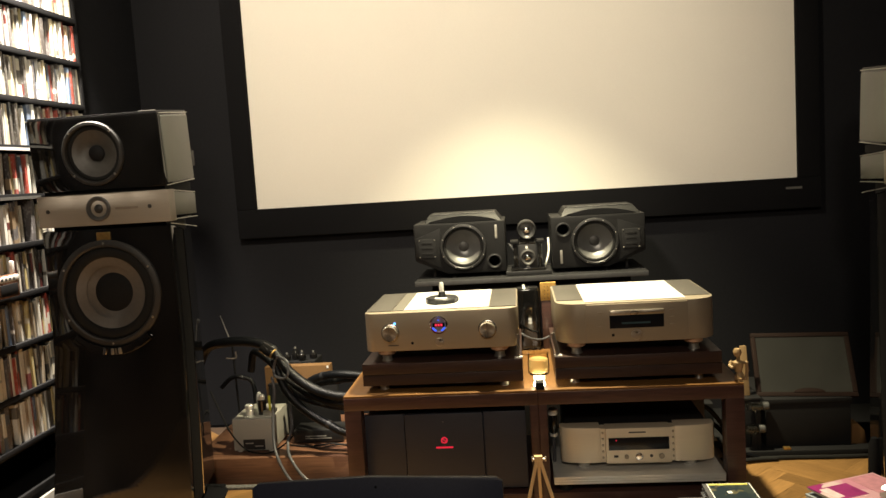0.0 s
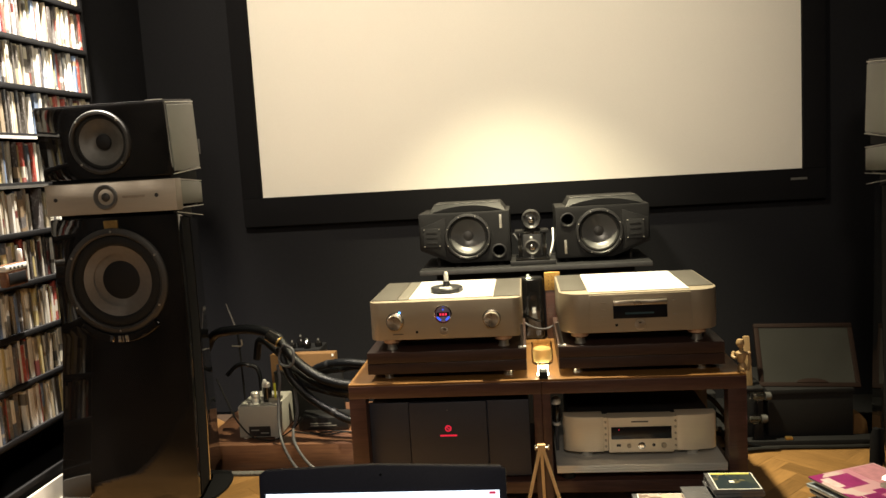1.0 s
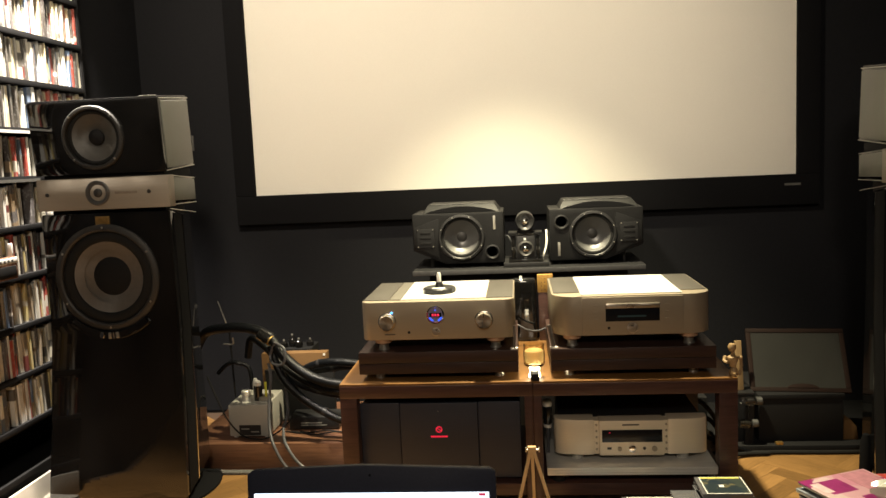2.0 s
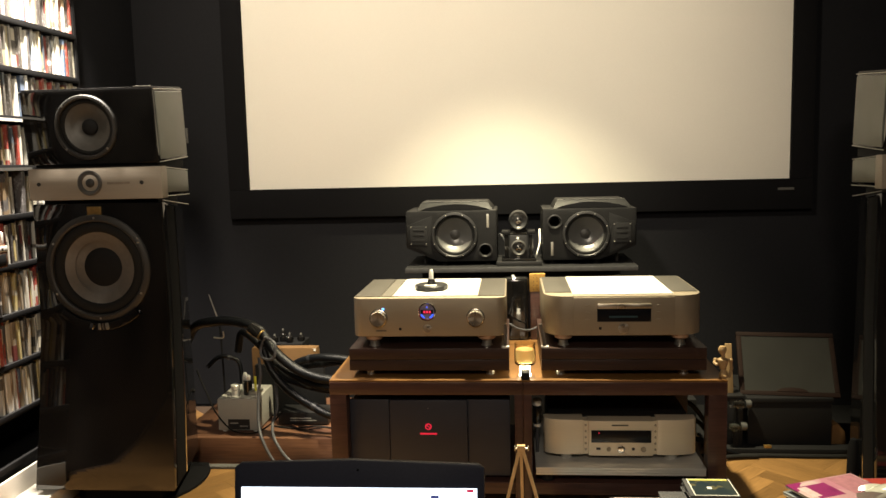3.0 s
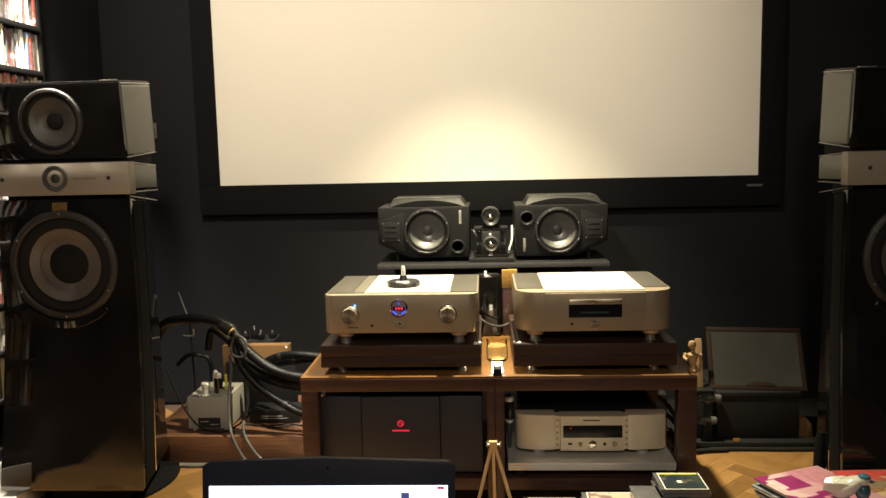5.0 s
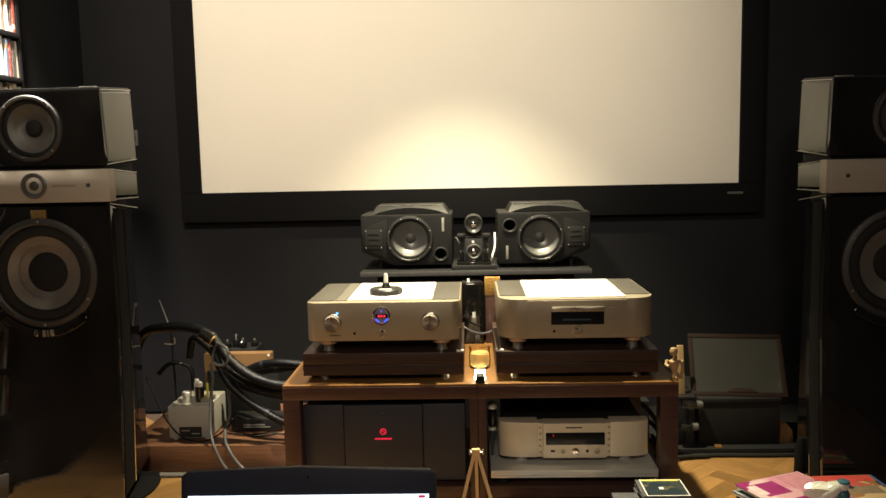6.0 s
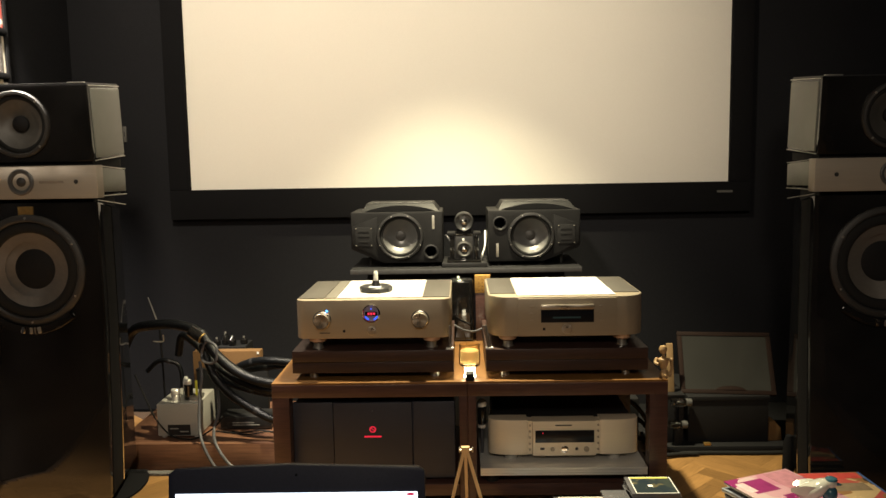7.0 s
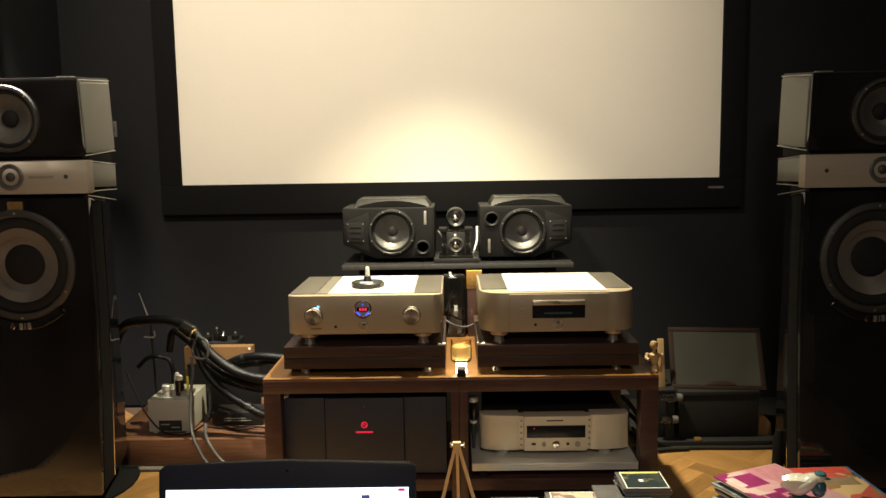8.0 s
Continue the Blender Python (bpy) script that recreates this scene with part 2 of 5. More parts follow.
CABLE_BLACK = surface("braided_black_sleeve", (0.0035, 0.004, 0.005), 0.38, grain=230, vary=0.8, bump=0.8, spec=0.25)
CABLE_GREY = surface("grey_cable_sheath", (0.06, 0.06, 0.068), 0.5, grain=300, vary=0.15, bump=0.05)
WHITE_PLASTIC = surface("white_plastic", (0.75, 0.74, 0.70), 0.4, grain=80, vary=0.06, bump=0.03)
LABEL_BLACK = surface("black_label", (0.012, 0.012, 0.013), 0.5)
BADGE_GREY = surface("dull_badge_grey", (0.10, 0.098, 0.09), 0.6)
EDGE_GREY = surface("dark_grey_edge", (0.045, 0.045, 0.048), 0.45)
INK_GREY = surface("grey_print", (0.28, 0.27, 0.25), 0.6)
PAPER = surface("white_paper", (0.62, 0.59, 0.53), 0.75, grain=200, vary=0.05, bump=0.05)
BOOK_EDGE = surface("page_edges", (0.62, 0.59, 0.52), 0.8, grain=500, vary=0.25, bump=0.2, stretch=(0.2, 0.2, 8))
MIRROR_GREY = surface("dusty_grey_pane", (0.023, 0.023, 0.021), 0.35, metal=0.0, grain=10, vary=0.12, bump=0.0, spec=0.3)
RUG_MAT = surface("speckled_rug", (0.11, 0.105, 0.10), 0.95, grain=190, vary=0.85, bump=0.6)
CERAMIC = surface("pale_glazed_ceramic", (0.62, 0.60, 0.52), 0.2, grain=30, vary=0.12, bump=0.05, coat=0.4, colour2=(0.52, 0.54, 0.50))
TEAL = surface("teal_glaze", (0.045, 0.13, 0.18), 0.2, grain=30, vary=0.3, coat=0.4)
LAPTOP_PLASTIC = surface("dark_laptop_plastic", (0.016, 0.018, 0.030), 0.4, grain=300, vary=0.2, bump=0.05, spec=0.25)
CLEAR = glass("clear_glass", (0.97, 0.96, 0.93))
AMBER = glass("amber_tinted_glass", (1.0, 0.90, 0.68))
AMBER.node_tree.nodes["Principled BSDF"].inputs["IOR"].default_value = 1.12
CASE_CLEAR = surface("smoky_jewel_case", (0.10, 0.10, 0.11), 0.12, grain=20, vary=0.2, bump=0.0, coat=0.6)
RED_GLOW = glow("red_indicator", (0.9, 0.02, 0.06), 0.75)
RED_DIGIT = glow("red_digits", (1.0, 0.04, 0.10), 0.9)
BLUE_GLOW = glow("blue_ring_light", (0.05, 0.13, 1.0), 1.6)
BLUE_LED = glow("blue_led", (0.10, 0.38, 1.0), 4.0)
TEAL_GLOW = glow("dim_teal_display", (0.05, 0.16, 0.20), 0.012)
CANDLE_GLOW = glow("candle_glow", (1.0, 0.86, 0.58), 16.0)
AMBER_WAX = glass("amber_clear_wax", (1.0, 0.86, 0.56), 0.55)
FRAME_WOOD = surface("near_black_frame_wood", (0.014, 0.007, 0.0052), 0.7, grain=28, vary=0.4, bump=0.1, stretch=(0.5, 6, 9), spec=0.12)
LCD = glow("white_laptop_page", (0.80, 0.89, 1.0), 2.6)
LCD_DARK = glow("dark_page_picture", (0.10, 0.12, 0.35), 0.6)
LCD_RED = glow("red_page_mark", (0.7, 0.05, 0.12), 0.8)
SPINE = spines("disc_spines", False)
SPINE_REST = spines("disc_spines_rest", True)
COVER_DARK = cover_print("dark_green_cover_print", [(0.02, 0.03, 0.035), (0.035, 0.045, 0.04), (0.015, 0.025, 0.035), (0.10, 0.09, 0.05), (0.02, 0.03, 0.035)], 34)
COVER_PINK = cover_print("pink_magazine_print", [(0.50, 0.22, 0.30), (0.54, 0.31, 0.36), (0.25, 0.025, 0.13), (0.47, 0.19, 0.28), (0.56, 0.42, 0.43)], 13)
COVER_RED = cover_print("red_magazine_print", [(0.50, 0.10, 0.08), (0.45, 0.09, 0.08), (0.30, 0.16, 0.07), (0.55, 0.40, 0.22), (0.50, 0.12, 0.09), (0.06, 0.05, 0.04)], 14)
COVER_PALE = cover_print("pale_cover_print", [(0.45, 0.36, 0.32), (0.55, 0.48, 0.45), (0.20, 0.14, 0.12), (0.5, 0.4, 0.3)], 30)
COVER_GREY = cover_print("grey_blue_cover_print", [(0.22, 0.25, 0.30), (0.30, 0.33, 0.36), (0.14, 0.15, 0.17)], 30)


# mesh helpers
def bevelled(bm, size, seg=2, angle=0.5):
    if size:
        bmesh.ops.recalc_face_normals(bm, faces=bm.faces)
        es = [e for e in bm.edges if len(e.link_faces) == 2 and e.calc_face_angle(0) > angle]
        bmesh.ops.bevel(bm, geom=es, offset=size, segments=seg, profile=0.6, affect="EDGES", clamp_overlap=True)
    return bm


def block(x0, x1, y0, y1, z0, z1, bev=0.0, seg=2):
    bm = bmesh.new()
    bmesh.ops.create_cube(bm, size=1)
    for v in bm.verts:
        v.co = ((x0 + x1) / 2 + v.co.x * (x1 - x0), (y0 + y1) / 2 + v.co.y * (y1 - y0), (z0 + z1) / 2 + v.co.z * (z1 - z0))
    return bevelled(bm, bev, seg)


def loft(sections, cap=True, bev=0.0):
    """Skins closed outlines of the same number of points, one after another."""
    bm = bmesh.new()
    rings = [[bm.verts.new(p) for p in s] for s in sections]
    k = len(rings[0])
    for a, b in zip(rings, rings[1:]):
        for i in range(k):
            bm.faces.new((a[i], a[(i + 1) % k], b[(i + 1) % k], b[i]))
    if cap:
        bm.faces.new(rings[0][::-1])
        bm.faces.new(rings[-1])
    bmesh.ops.recalc_face_normals(bm, faces=bm.faces)
    return bevelled(bm, bev)


def plan_prism(outline, z0, z1, bev=0.0):
    return loft([[(x, y, z0) for x, y in outline], [(x, y, z1) for x, y in outline]], True, bev)


def front_prism(outline, y0, y1, bev=0.0):
    return loft([[(x, y0, z) for x, z in outline], [(x, y1, z) for x, z in outline]], True, bev)


def lathe(profile, at=(0, 0, 0), axis="z", seg=32):
    """Turns a profile of (radius, height) round the axis; axis f: height runs towards -y."""
    bm = bmesh.new()
    rings = []
    for r, h in profile:
        ring = []
        for i in range(seg if r > 1e-6 else 1):
            a = 2 * math.pi * i / seg
            u, w = r * math.cos(a), r * math.sin(a)
            p = (u, w, h) if axis == "z" else (u, -h, w) if axis == "f" else (h, u, w)
            ring.append(bm.verts.new((p[0] + at[0], p[1] + at[1], p[2] + at[2])))
        rings.append(ring)
    for a, b in zip(rings, rings[1:]):
        for i in range(seg):
            j = (i + 1) % seg
            if len(a) == 1 and len(b) > 1:
                bm.faces.new((a[0], b[i], b[j]))
            elif len(b) == 1 and len(a) > 1:
                bm.faces.new((a[i], a[j], b[0]))
            elif len(a) > 1:
                bm.faces.new((a[i], a[j], b[j], b[i]))
    bmesh.ops.recalc_face_normals(bm, faces=bm.faces)
    return bm


def glide(points, steps=8):
    ps = [Vector(p) for p in points]
    ps = [ps[0] * 2 - ps[1]] + ps + [ps[-1] * 2 - ps[-2]]
    out = []
    for i in range(1, len(ps) - 2):
        for s in range(steps):
            t = s / steps
            a, b, c, d = ps[i - 1:i + 3]
            out.append(0.5 * ((2 * b) + (c - a) * t + (2 * a - 5 * b + 4 * c - d) * t * t + (3 * b - a - 3 * c + d) * t ** 3))
    out.append(ps[-2])
    return out


def tube(points, r, seg=10, steps=8, r_end=None):
    """A round cable or rod along a smooth line."""
    line = glide(points, steps) if len(points) > 2 else [Vector(p) for p in points]
    bm = bmesh.new()
    rings = []
    side = None
    for i, p in enumerate(line):
        d = (line[min(i + 1, len(line) - 1)] - line[max(i - 1, 0)]).normalized()
        if side is None:
            side = d.orthogonal().normalized()
        side = (side - d * side.dot(d)).normalized()
        up = d.cross(side)
        f = i / max(1, len(line) - 1)
        rr = r if r_end is None else r + (r_end - r) * f
        rings.append([bm.verts.new(p + rr * (math.cos(2 * math.pi * k / seg) * side + math.sin(2 * math.pi * k / seg) * up)) for k in range(seg)])
    for a, b in zip(rings, rings[1:]):
        for k in range(seg):
            bm.faces.new((a[k], a[(k + 1) % seg], b[(k + 1) % seg], b[k]))
    bm.faces.new(rings[0][::-1])
    bm.faces.new(rings[-1])
    bmesh.ops.recalc_face_normals(bm, faces=bm.faces)
    return bm


def joined(*bms):
    out = bmesh.new()
    for b in bms:
        me = bpy.data.meshes.new("tmp")
        b.to_mesh(me)
        out.from_mesh(me)
        bpy.data.meshes.remove(me)
        b.free()
    return out


def moved(bm, m):
    bm.transform(m)
    return bm


def mesh_of(name, bm, material, smooth=True):
    me = bpy.data.meshes.new(name)
    bm.to_mesh(me)
    bm.free()
    me.materials.append(material)
    if smooth:
        me.polygons.foreach_set("use_smooth", [True] * len(me.polygons))
        me.set_sharp_from_angle(angle=radians(35))
    return me


def part(name, bm, material, parent, label=""):
    ob = new(name, mesh_of(name, bm, material))
    ob.parent = parent
    return tagged(ob, label)


def cut(ob, *cutters):
    """Sinks holes into a part, for drivers and ports."""
    for bm in cutters:
        tool = new("cutter", mesh_of("cutter", bm, MATTE_BLACK, False))
        tool.matrix_world = ob.parent.matrix_basis
        mod = ob.modifiers.new("hole", "BOOLEAN")
        mod.operation, mod.object, mod.solver = "DIFFERENCE", tool, "EXACT"
        bpy.context.view_layer.update()
        me = bpy.data.meshes.new_from_object(ob.evaluated_get(bpy.context.evaluated_depsgraph_get()))
        ob.modifiers.clear()
        old, ob.data = ob.data, me
        name = old.name
        bpy.data.meshes.remove(old)
        me.name = name
        bpy.data.objects.remove(tool)
    return ob


def bore(x, z, r, y0, y1):
    return lathe([(0, -y1), (r, -y1), (r, -y0), (0, -y0)], (x, 0, z), "f", 48)


def thing(name, x, y, z, label, category, group="", kind="", rz=0.0):
    ob = new(name)
    ob.empty_display_size = 0.05
    ob.matrix_basis = pose(x, y, z, 0, 0, rz)
    return tagged(ob, label, category, group, kind)


def solid(name, bm, material, label, category, at=(0, 0, 0), rz=0.0, group="", kind=""):
    ob = new(name, mesh_of(name, bm, material))
    ob.matrix_basis = pose(*at, 0, 0, rz)
    return tagged(ob, label, category, group, kind)


def structure(name, bm, material, label):
    return tagged(new(name, mesh_of(name, bm, material)), label, kind="structure")


# the room
ROOM_W, ROOM_E, ROOM_N, ROOM_S, ROOM_H = -1.66, 1.98, 3.30, -2.6, 2.62
structure("wall_north", block(ROOM_W, ROOM_E, ROOM_N, ROOM_N + 0.12, 0, ROOM_H), BLACK_WALL, "black painted wall behind the projection screen")
structure("wall_west", block(ROOM_W - 0.12, ROOM_W, ROOM_S, ROOM_N + 0.12, 0, ROOM_H), BLACK_WALL, "black painted side wall with disc shelves")
structure("wall_pier", block(ROOM_W, -1.552, 2.764, ROOM_N, 0, ROOM_H), BLACK_WALL, "black painted wall pier closing the shelf niche")
structure("wall_east", block(ROOM_E, ROOM_E + 0.12, ROOM_S, ROOM_N + 0.12, 0, ROOM_H), BLACK_WALL, "black painted plain side wall")
# Out of view; kept pale to bounce fill into the dark room.
structure("wall_south", block(ROOM_W, ROOM_E, ROOM_S - 0.12, ROOM_S, 0, ROOM_H), BOUNCE_WALL, "unseen plain back wall, coloured pale to bounce light")
structure("ceiling", block(ROOM_W - 0.12, ROOM_E + 0.12, ROOM_S - 0.12, ROOM_N + 0.12, ROOM_H, ROOM_H + 0.1), DARK_CEILING, "dark painted flat ceiling")
floor = structure("floor", block(ROOM_W, ROOM_E, ROOM_S, ROOM_N, -0.12, -0.012), JOINT, "oiled oak herringbone parquet floor")


# projection screen with its black border
def projection_screen():
    s = thing("projection_screen", 0.032, 3.30, 0.94, "large white fixed-frame projection screen in black velvet border", "projection screen")
    w, h, b = 1.104, 1.245, 0.085
    part("screen_surface", block(-w, w, -0.022, -0.012, 0, h), SCREEN, s, "matte white screen fabric")
    for x0, x1, z0, z1 in ((-w - b, w + b, -0.122, 0.0), (-w - b, w + b, h, h + b), (-w - b, -w, 0.0, h), (w, w + b, 0.0, h)):
        part("border", block(x0, x1, -0.042, 0, z0, z1, 0.004), VELVET, s)
    part("badge", block(w - 0.05, w + 0.012, -0.0445, -0.041, -0.044, -0.035), BADGE_GREY, s, "small grey plain badge")


projection_screen()


# floor-standing loudspeakers
def arc_band(r0, r1, a0, a1, y0, y1, cx, cz, seg=20):
    pts = [(cx + r1 * math.cos(radians(a0 + (a1 - a0) * i / seg)), cz + r1 * math.sin(radians(a0 + (a1 - a0) * i / seg))) for i in range(seg + 1)]
    pts += [(cx + r0 * math.cos(radians(a1 + (a0 - a1) * i / seg)), cz + r0 * math.sin(radians(a1 + (a0 - a1) * i / seg))) for i in range(seg + 1)]
    return front_prism(pts, y0, y1, 0.002)


def driver(parent, name, x, z, y, rim, cone, cap, cone_mat, cap_mat, label, depth, screws, plug=False, dot=0.0036, ring=RIM):
    """A cone driver that looks towards -y: rim, rubber surround, cone, cap and screws."""
    d = part(name, lathe([(rim, -0.004), (rim, 0.006), (rim * 0.97, 0.010), (rim * 0.90, 0.011), (rim * 0.87, 0.008), (rim * 0.86, -0.004)], (x, y, z), "f", 48), ring, parent, label)
    mid = (rim * 0.87 + cone) / 2
    half = (rim * 0.87 - cone) / 2
    roll = [(cone - 0.002, -0.006)] + [(mid - half * math.cos(math.pi * i / 10), -0.004 + 0.55 * half * math.sin(math.pi * i / 10)) for i in range(11)]
    part("surround", lathe(roll, (x, y, z), "f", 48), RUBBER, d, "black rubber surround")
    prof = [(cone, -0.004), (cone * 0.9, -0.006 - depth * 0.10), (cone * 0.75, -0.006 - depth * 0.33), ((cone + cap) / 2, -0.006 - depth * 0.62), (cap * 0.9, -0.006 - depth)]
    part("cone", lathe(prof, (x, y, z), "f", 48), cone_mat, d)
    if plug:
        cp = [(cap, -0.008 - depth), (cap * 0.95, -0.002 - depth * 0.8), (cap * 0.6, 0.002 - depth * 0.7), (0, 0.004 - depth * 0.7)]
    else:
        cp = [(cap * 1.0, -0.005 - depth), (cap * 0.92, -0.003 - depth * 0.95), (cap * 0.5, -0.001 - depth * 0.9), (0, -depth * 0.9)]
    part("dust_cap", lathe(cp, (x, y, z), "f", 32), cap_mat, d)
    for k in range(screws):
        a = 2 * math.pi * (k + 0.5) / screws
        part("screw", lathe([(dot, 0), (dot, 0.0015), (0, 0.002)], (x + rim * 0.935 * math.cos(a), y - 0.0095, z + rim * 0.935 * math.sin(a)), "f", 8), STEEL, d)
    return d


def module_plan(hw, depth, side, lead=0.0):
    """Plan outline of a cabinet: flat front, straight side, then tapering to the back."""
    return [(-hw, lead), (hw, lead), (hw, lead + side), (hw * 0.80, lead + side + (depth - side) * 0.5), (hw * 0.42, depth),
            (-hw * 0.42, depth), (-hw * 0.80, lead + side + (depth - side) * 0.5), (-hw, lead + side)]


def bass_plan(inner, outer, lead, m):
    """Plan of the bass cabinet: flat front, both sides tapering to the back; m is +1 where the inner side is at +x."""
    pts = [(-outer, lead), (inner, lead), (inner - 0.006, lead + 0.030), (inner - 0.064, 0.290), (0.050, 0.50), (-0.066, 0.50), (-outer + 0.075, 0.28), (-outer + 0.008, lead + 0.030)]
    return pts if m > 0 else [(-x, y) for x, y in reversed(pts)]


def sided(x0, x1, m):
    """Orders a span that is given on the inner side for either loudspeaker of the pair."""
    return (x0, x1) if m > 0 else (-x1, -x0)


def tower_speaker(x, y, m, lift):
    """A three-module tower with a forward-tipped head; m is +1 where its inner side is on its right."""
    s = thing("tower_speaker", x, y, lift, "tall gloss black three-module loudspeaker with pale grey upper sides", "loudspeaker", "pair of tower loudspeakers")
    secs = []
    for z, grow, lead in ((0.060, 0.030, -0.050), (0.145, 0.025, -0.042), (0.285, 0.014, -0.028), (0.465, 0.005, -0.012), (0.565, 0.001, 0.0), (0.685, 0.0, 0.002), (0.930, -0.002, 0.002)):
        ring = bass_plan(min(0.212 + grow * 0.3, 0.216), 0.196 + grow, lead, m)
        secs.append([(px, py, z - (0.115 * max(py, 0) if z > 0.9 else 0)) for px, py in ring])
    low = part("lower_cabinet", loft(secs, True, 0.006), GLOSS_BLACK, s, "gloss black flared bass cabinet")
    cut(low, bore(0, 0.734, 0.148, -0.05, 0.10))
    cheek = []
    for ring in secs:
        pts = ring if m > 0 else ring[::-1]
        p, q = (Vector(pts[2]), Vector(pts[3]))
        f = min(1.0, 0.115 / max(0.01, q.y - p.y))
        r, o = p.lerp(q, f), Vector((0.0025 * m, 0, 0))
        top = 0.006 if ring is secs[-1] else -0.004 if ring is secs[0] else 0
        cheek.append([(v.x, v.y, v.z - top) for v in (p - o, p + o, r + o, r - o)])
    part("cheek", loft(cheek, True, 0.001), VELVET, s, "matte black cheek")
    part("seam", tube([(c[2][0], c[2][1] + 0.003, c[2][2]) for c in cheek], 0.0022, 6, 3), CHROME, s, "thin bright seam")
    part("spacer", plan_prism([(a * 0.90, b * 0.92 + 0.03) for a, b in bass_plan(0.205, 0.19, 0.0, m)], 0.872, 0.945, 0.001), MATTE_BLACK, s)
    # tweeter band with its pale sides
    a, b = sided(-0.190, 0.2185, m)
    band = part("tweeter_band", block(a, b, -0.012, 0.030, 0.940, 1.034, 0.0025), BAND, s, "champagne metal tweeter band")
    body = [(-0.186, 0.030), (0.206, 0.030), (0.206, 0.195), (0.150, 0.33), (0.08, 0.42), (-0.08, 0.42), (-0.130, 0.33), (-0.186, 0.195)]
    body = body if m > 0 else [(-px, py) for px, py in reversed(body)]
    part("band_body", loft([[(px, py, 0.942) for px, py in body], [(px, py, 1.031 - 0.06 * (py - 0.03)) for px, py in body]], True, 0.003), GLOSS_BLACK, s, "gloss black tweeter housing")
    for inner in (True, False):
        a, b = sided(*((0.2045, 0.2105) if inner else (-0.1905, -0.1845)), m)
        wedge = [(0.034, 0.956), (0.200, 0.952), (0.200, 1.017), (0.034, 1.028)]
        part("side_panel", loft([[(a, py, pz) for py, pz in wedge], [(b, py, pz) for py, pz in wedge]], True, 0.0015), SIDE_GREY, s, "pale grey lacquered side panel")
        e = b if (m > 0) == inner else a
        part("trim_line", tube([(e, 0.030, 0.9445), (e, 0.202, 0.9435)], 0.0013, 6), STEEL, s, "thin bright trim line")
        part("trim_line", tube([(e, 0.026, 1.0315), (e, 0.202, 1.0205)], 0.0013, 6), STEEL, s, "thin bright trim line")
        part("trim_line", tube([(e, 0.004, 0.934), (e, 0.19, 0.911)], 0.0013, 6), STEEL, s, "thin bright trim line")
    # head module, tipped forward as one
    tip = pose(0, 0.0, 1.044, 4.2)
    a, b = -0.196, 0.2085
    plan = [(a, 0), (b, 0), (b, 0.205), (0.155, 0.34), (0.08, 0.47), (-0.08, 0.47), (-0.150, 0.34), (a, 0.205)]
    plan = plan if m > 0 else [(-px, py) for px, py in reversed(plan)]
    part("spacer", plan_prism([(px * 0.93, 0.02 + py * 0.9) for px, py in plan], 1.028, 1.052, 0.001), MATTE_BLACK, s)
    up = part("upper_cabinet", moved(plan_prism(plan, 0.0, 0.216, 0.005), tip), GLOSS_BLACK, s, "gloss black midrange cabinet")
    cut(up, moved(bore(0, 0.108, 0.085, -0.05, 0.08), tip))
    for inner in (True, False):
        a, b = sided(*((0.2065, 0.2125) if inner else (-0.2, -0.194)), m)
        part("side_panel", moved(block(a, b, 0.014, 0.202, 0.009, 0.205, 0.0025), tip), SIDE_GREY, s, "pale grey lacquered side panel")
        e = b if (m > 0) == inner else a
        for tz in (0.0025, 0.2125):
            part("trim_line", moved(tube([(e, 0.0, tz), (e, 0.203, tz)], 0.0014, 6), tip), STEEL, s, "thin bright trim line")
    part("top_cap", moved(plan_prism([(px * 0.985, 0.004 + py * 0.98) for px, py in plan], 0.216, 0.220, 0.0015), tip), SATIN_BLACK, s)
    part("top_rail", moved(block(*sided(0.150, 0.200, m), 0.004, 0.012, 0.219, 0.2225, 0.001), tip), STEEL, s, "short bright rail")
    driver(s, "woofer", 0, 0.734, 0.002, 0.162, 0.1085, 0.060, CONE_TAN, MATTE_BLACK, "large bass driver with grey rim", 0.022, 6)
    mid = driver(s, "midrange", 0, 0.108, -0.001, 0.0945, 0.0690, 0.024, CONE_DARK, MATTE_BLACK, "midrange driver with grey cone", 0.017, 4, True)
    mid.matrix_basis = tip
    t = part("tweeter", lathe([(0.0372, 0.0), (0.0372, 0.004), (0.034, 0.006), (0.027, 0.0045), (0.0225, -0.002)], (0, -0.012, 0.989), "f", 40), CONE_GREY, s, "round grey tweeter")
    part("dome", lathe([(0.0228, -0.001), (0.018, -0.006), (0.0145, -0.003), (0.0125, 0.003), (0.007, 0.0065), (0, 0.0075)], (0, -0.012, 0.989), "f", 32), RIM, t)
    for sx in (-0.158, 0.158):
        part("screw", lathe([(0.0060, 0), (0.0060, 0.002), (0.0025, 0.0022), (0.0025, 0.0005), (0, 0.0005)], (sx, -0.012, 0.988), "f", 12), RIM, band)
    part("name_bar", block(0.052, 0.122, -0.0128, -0.0115, 0.984, 0.991), BAND_PRINT, band, "plain brownish name bar")
    # Left tower only: a warm reflection built as a brass-coloured patch.
    if m > 0:
        part("badge", block(-0.022, 0.022, -0.003, 0.010, 0.893, 0.919, 0.003), BRASS, s, "brass patch imitating a warm reflection")
    part("port_lip", arc_band(0.163, 0.187, 228, 312, -0.014, 0.012, 0, 0.734, 28), GLOSS_BLACK, s, "curved gloss port lip")
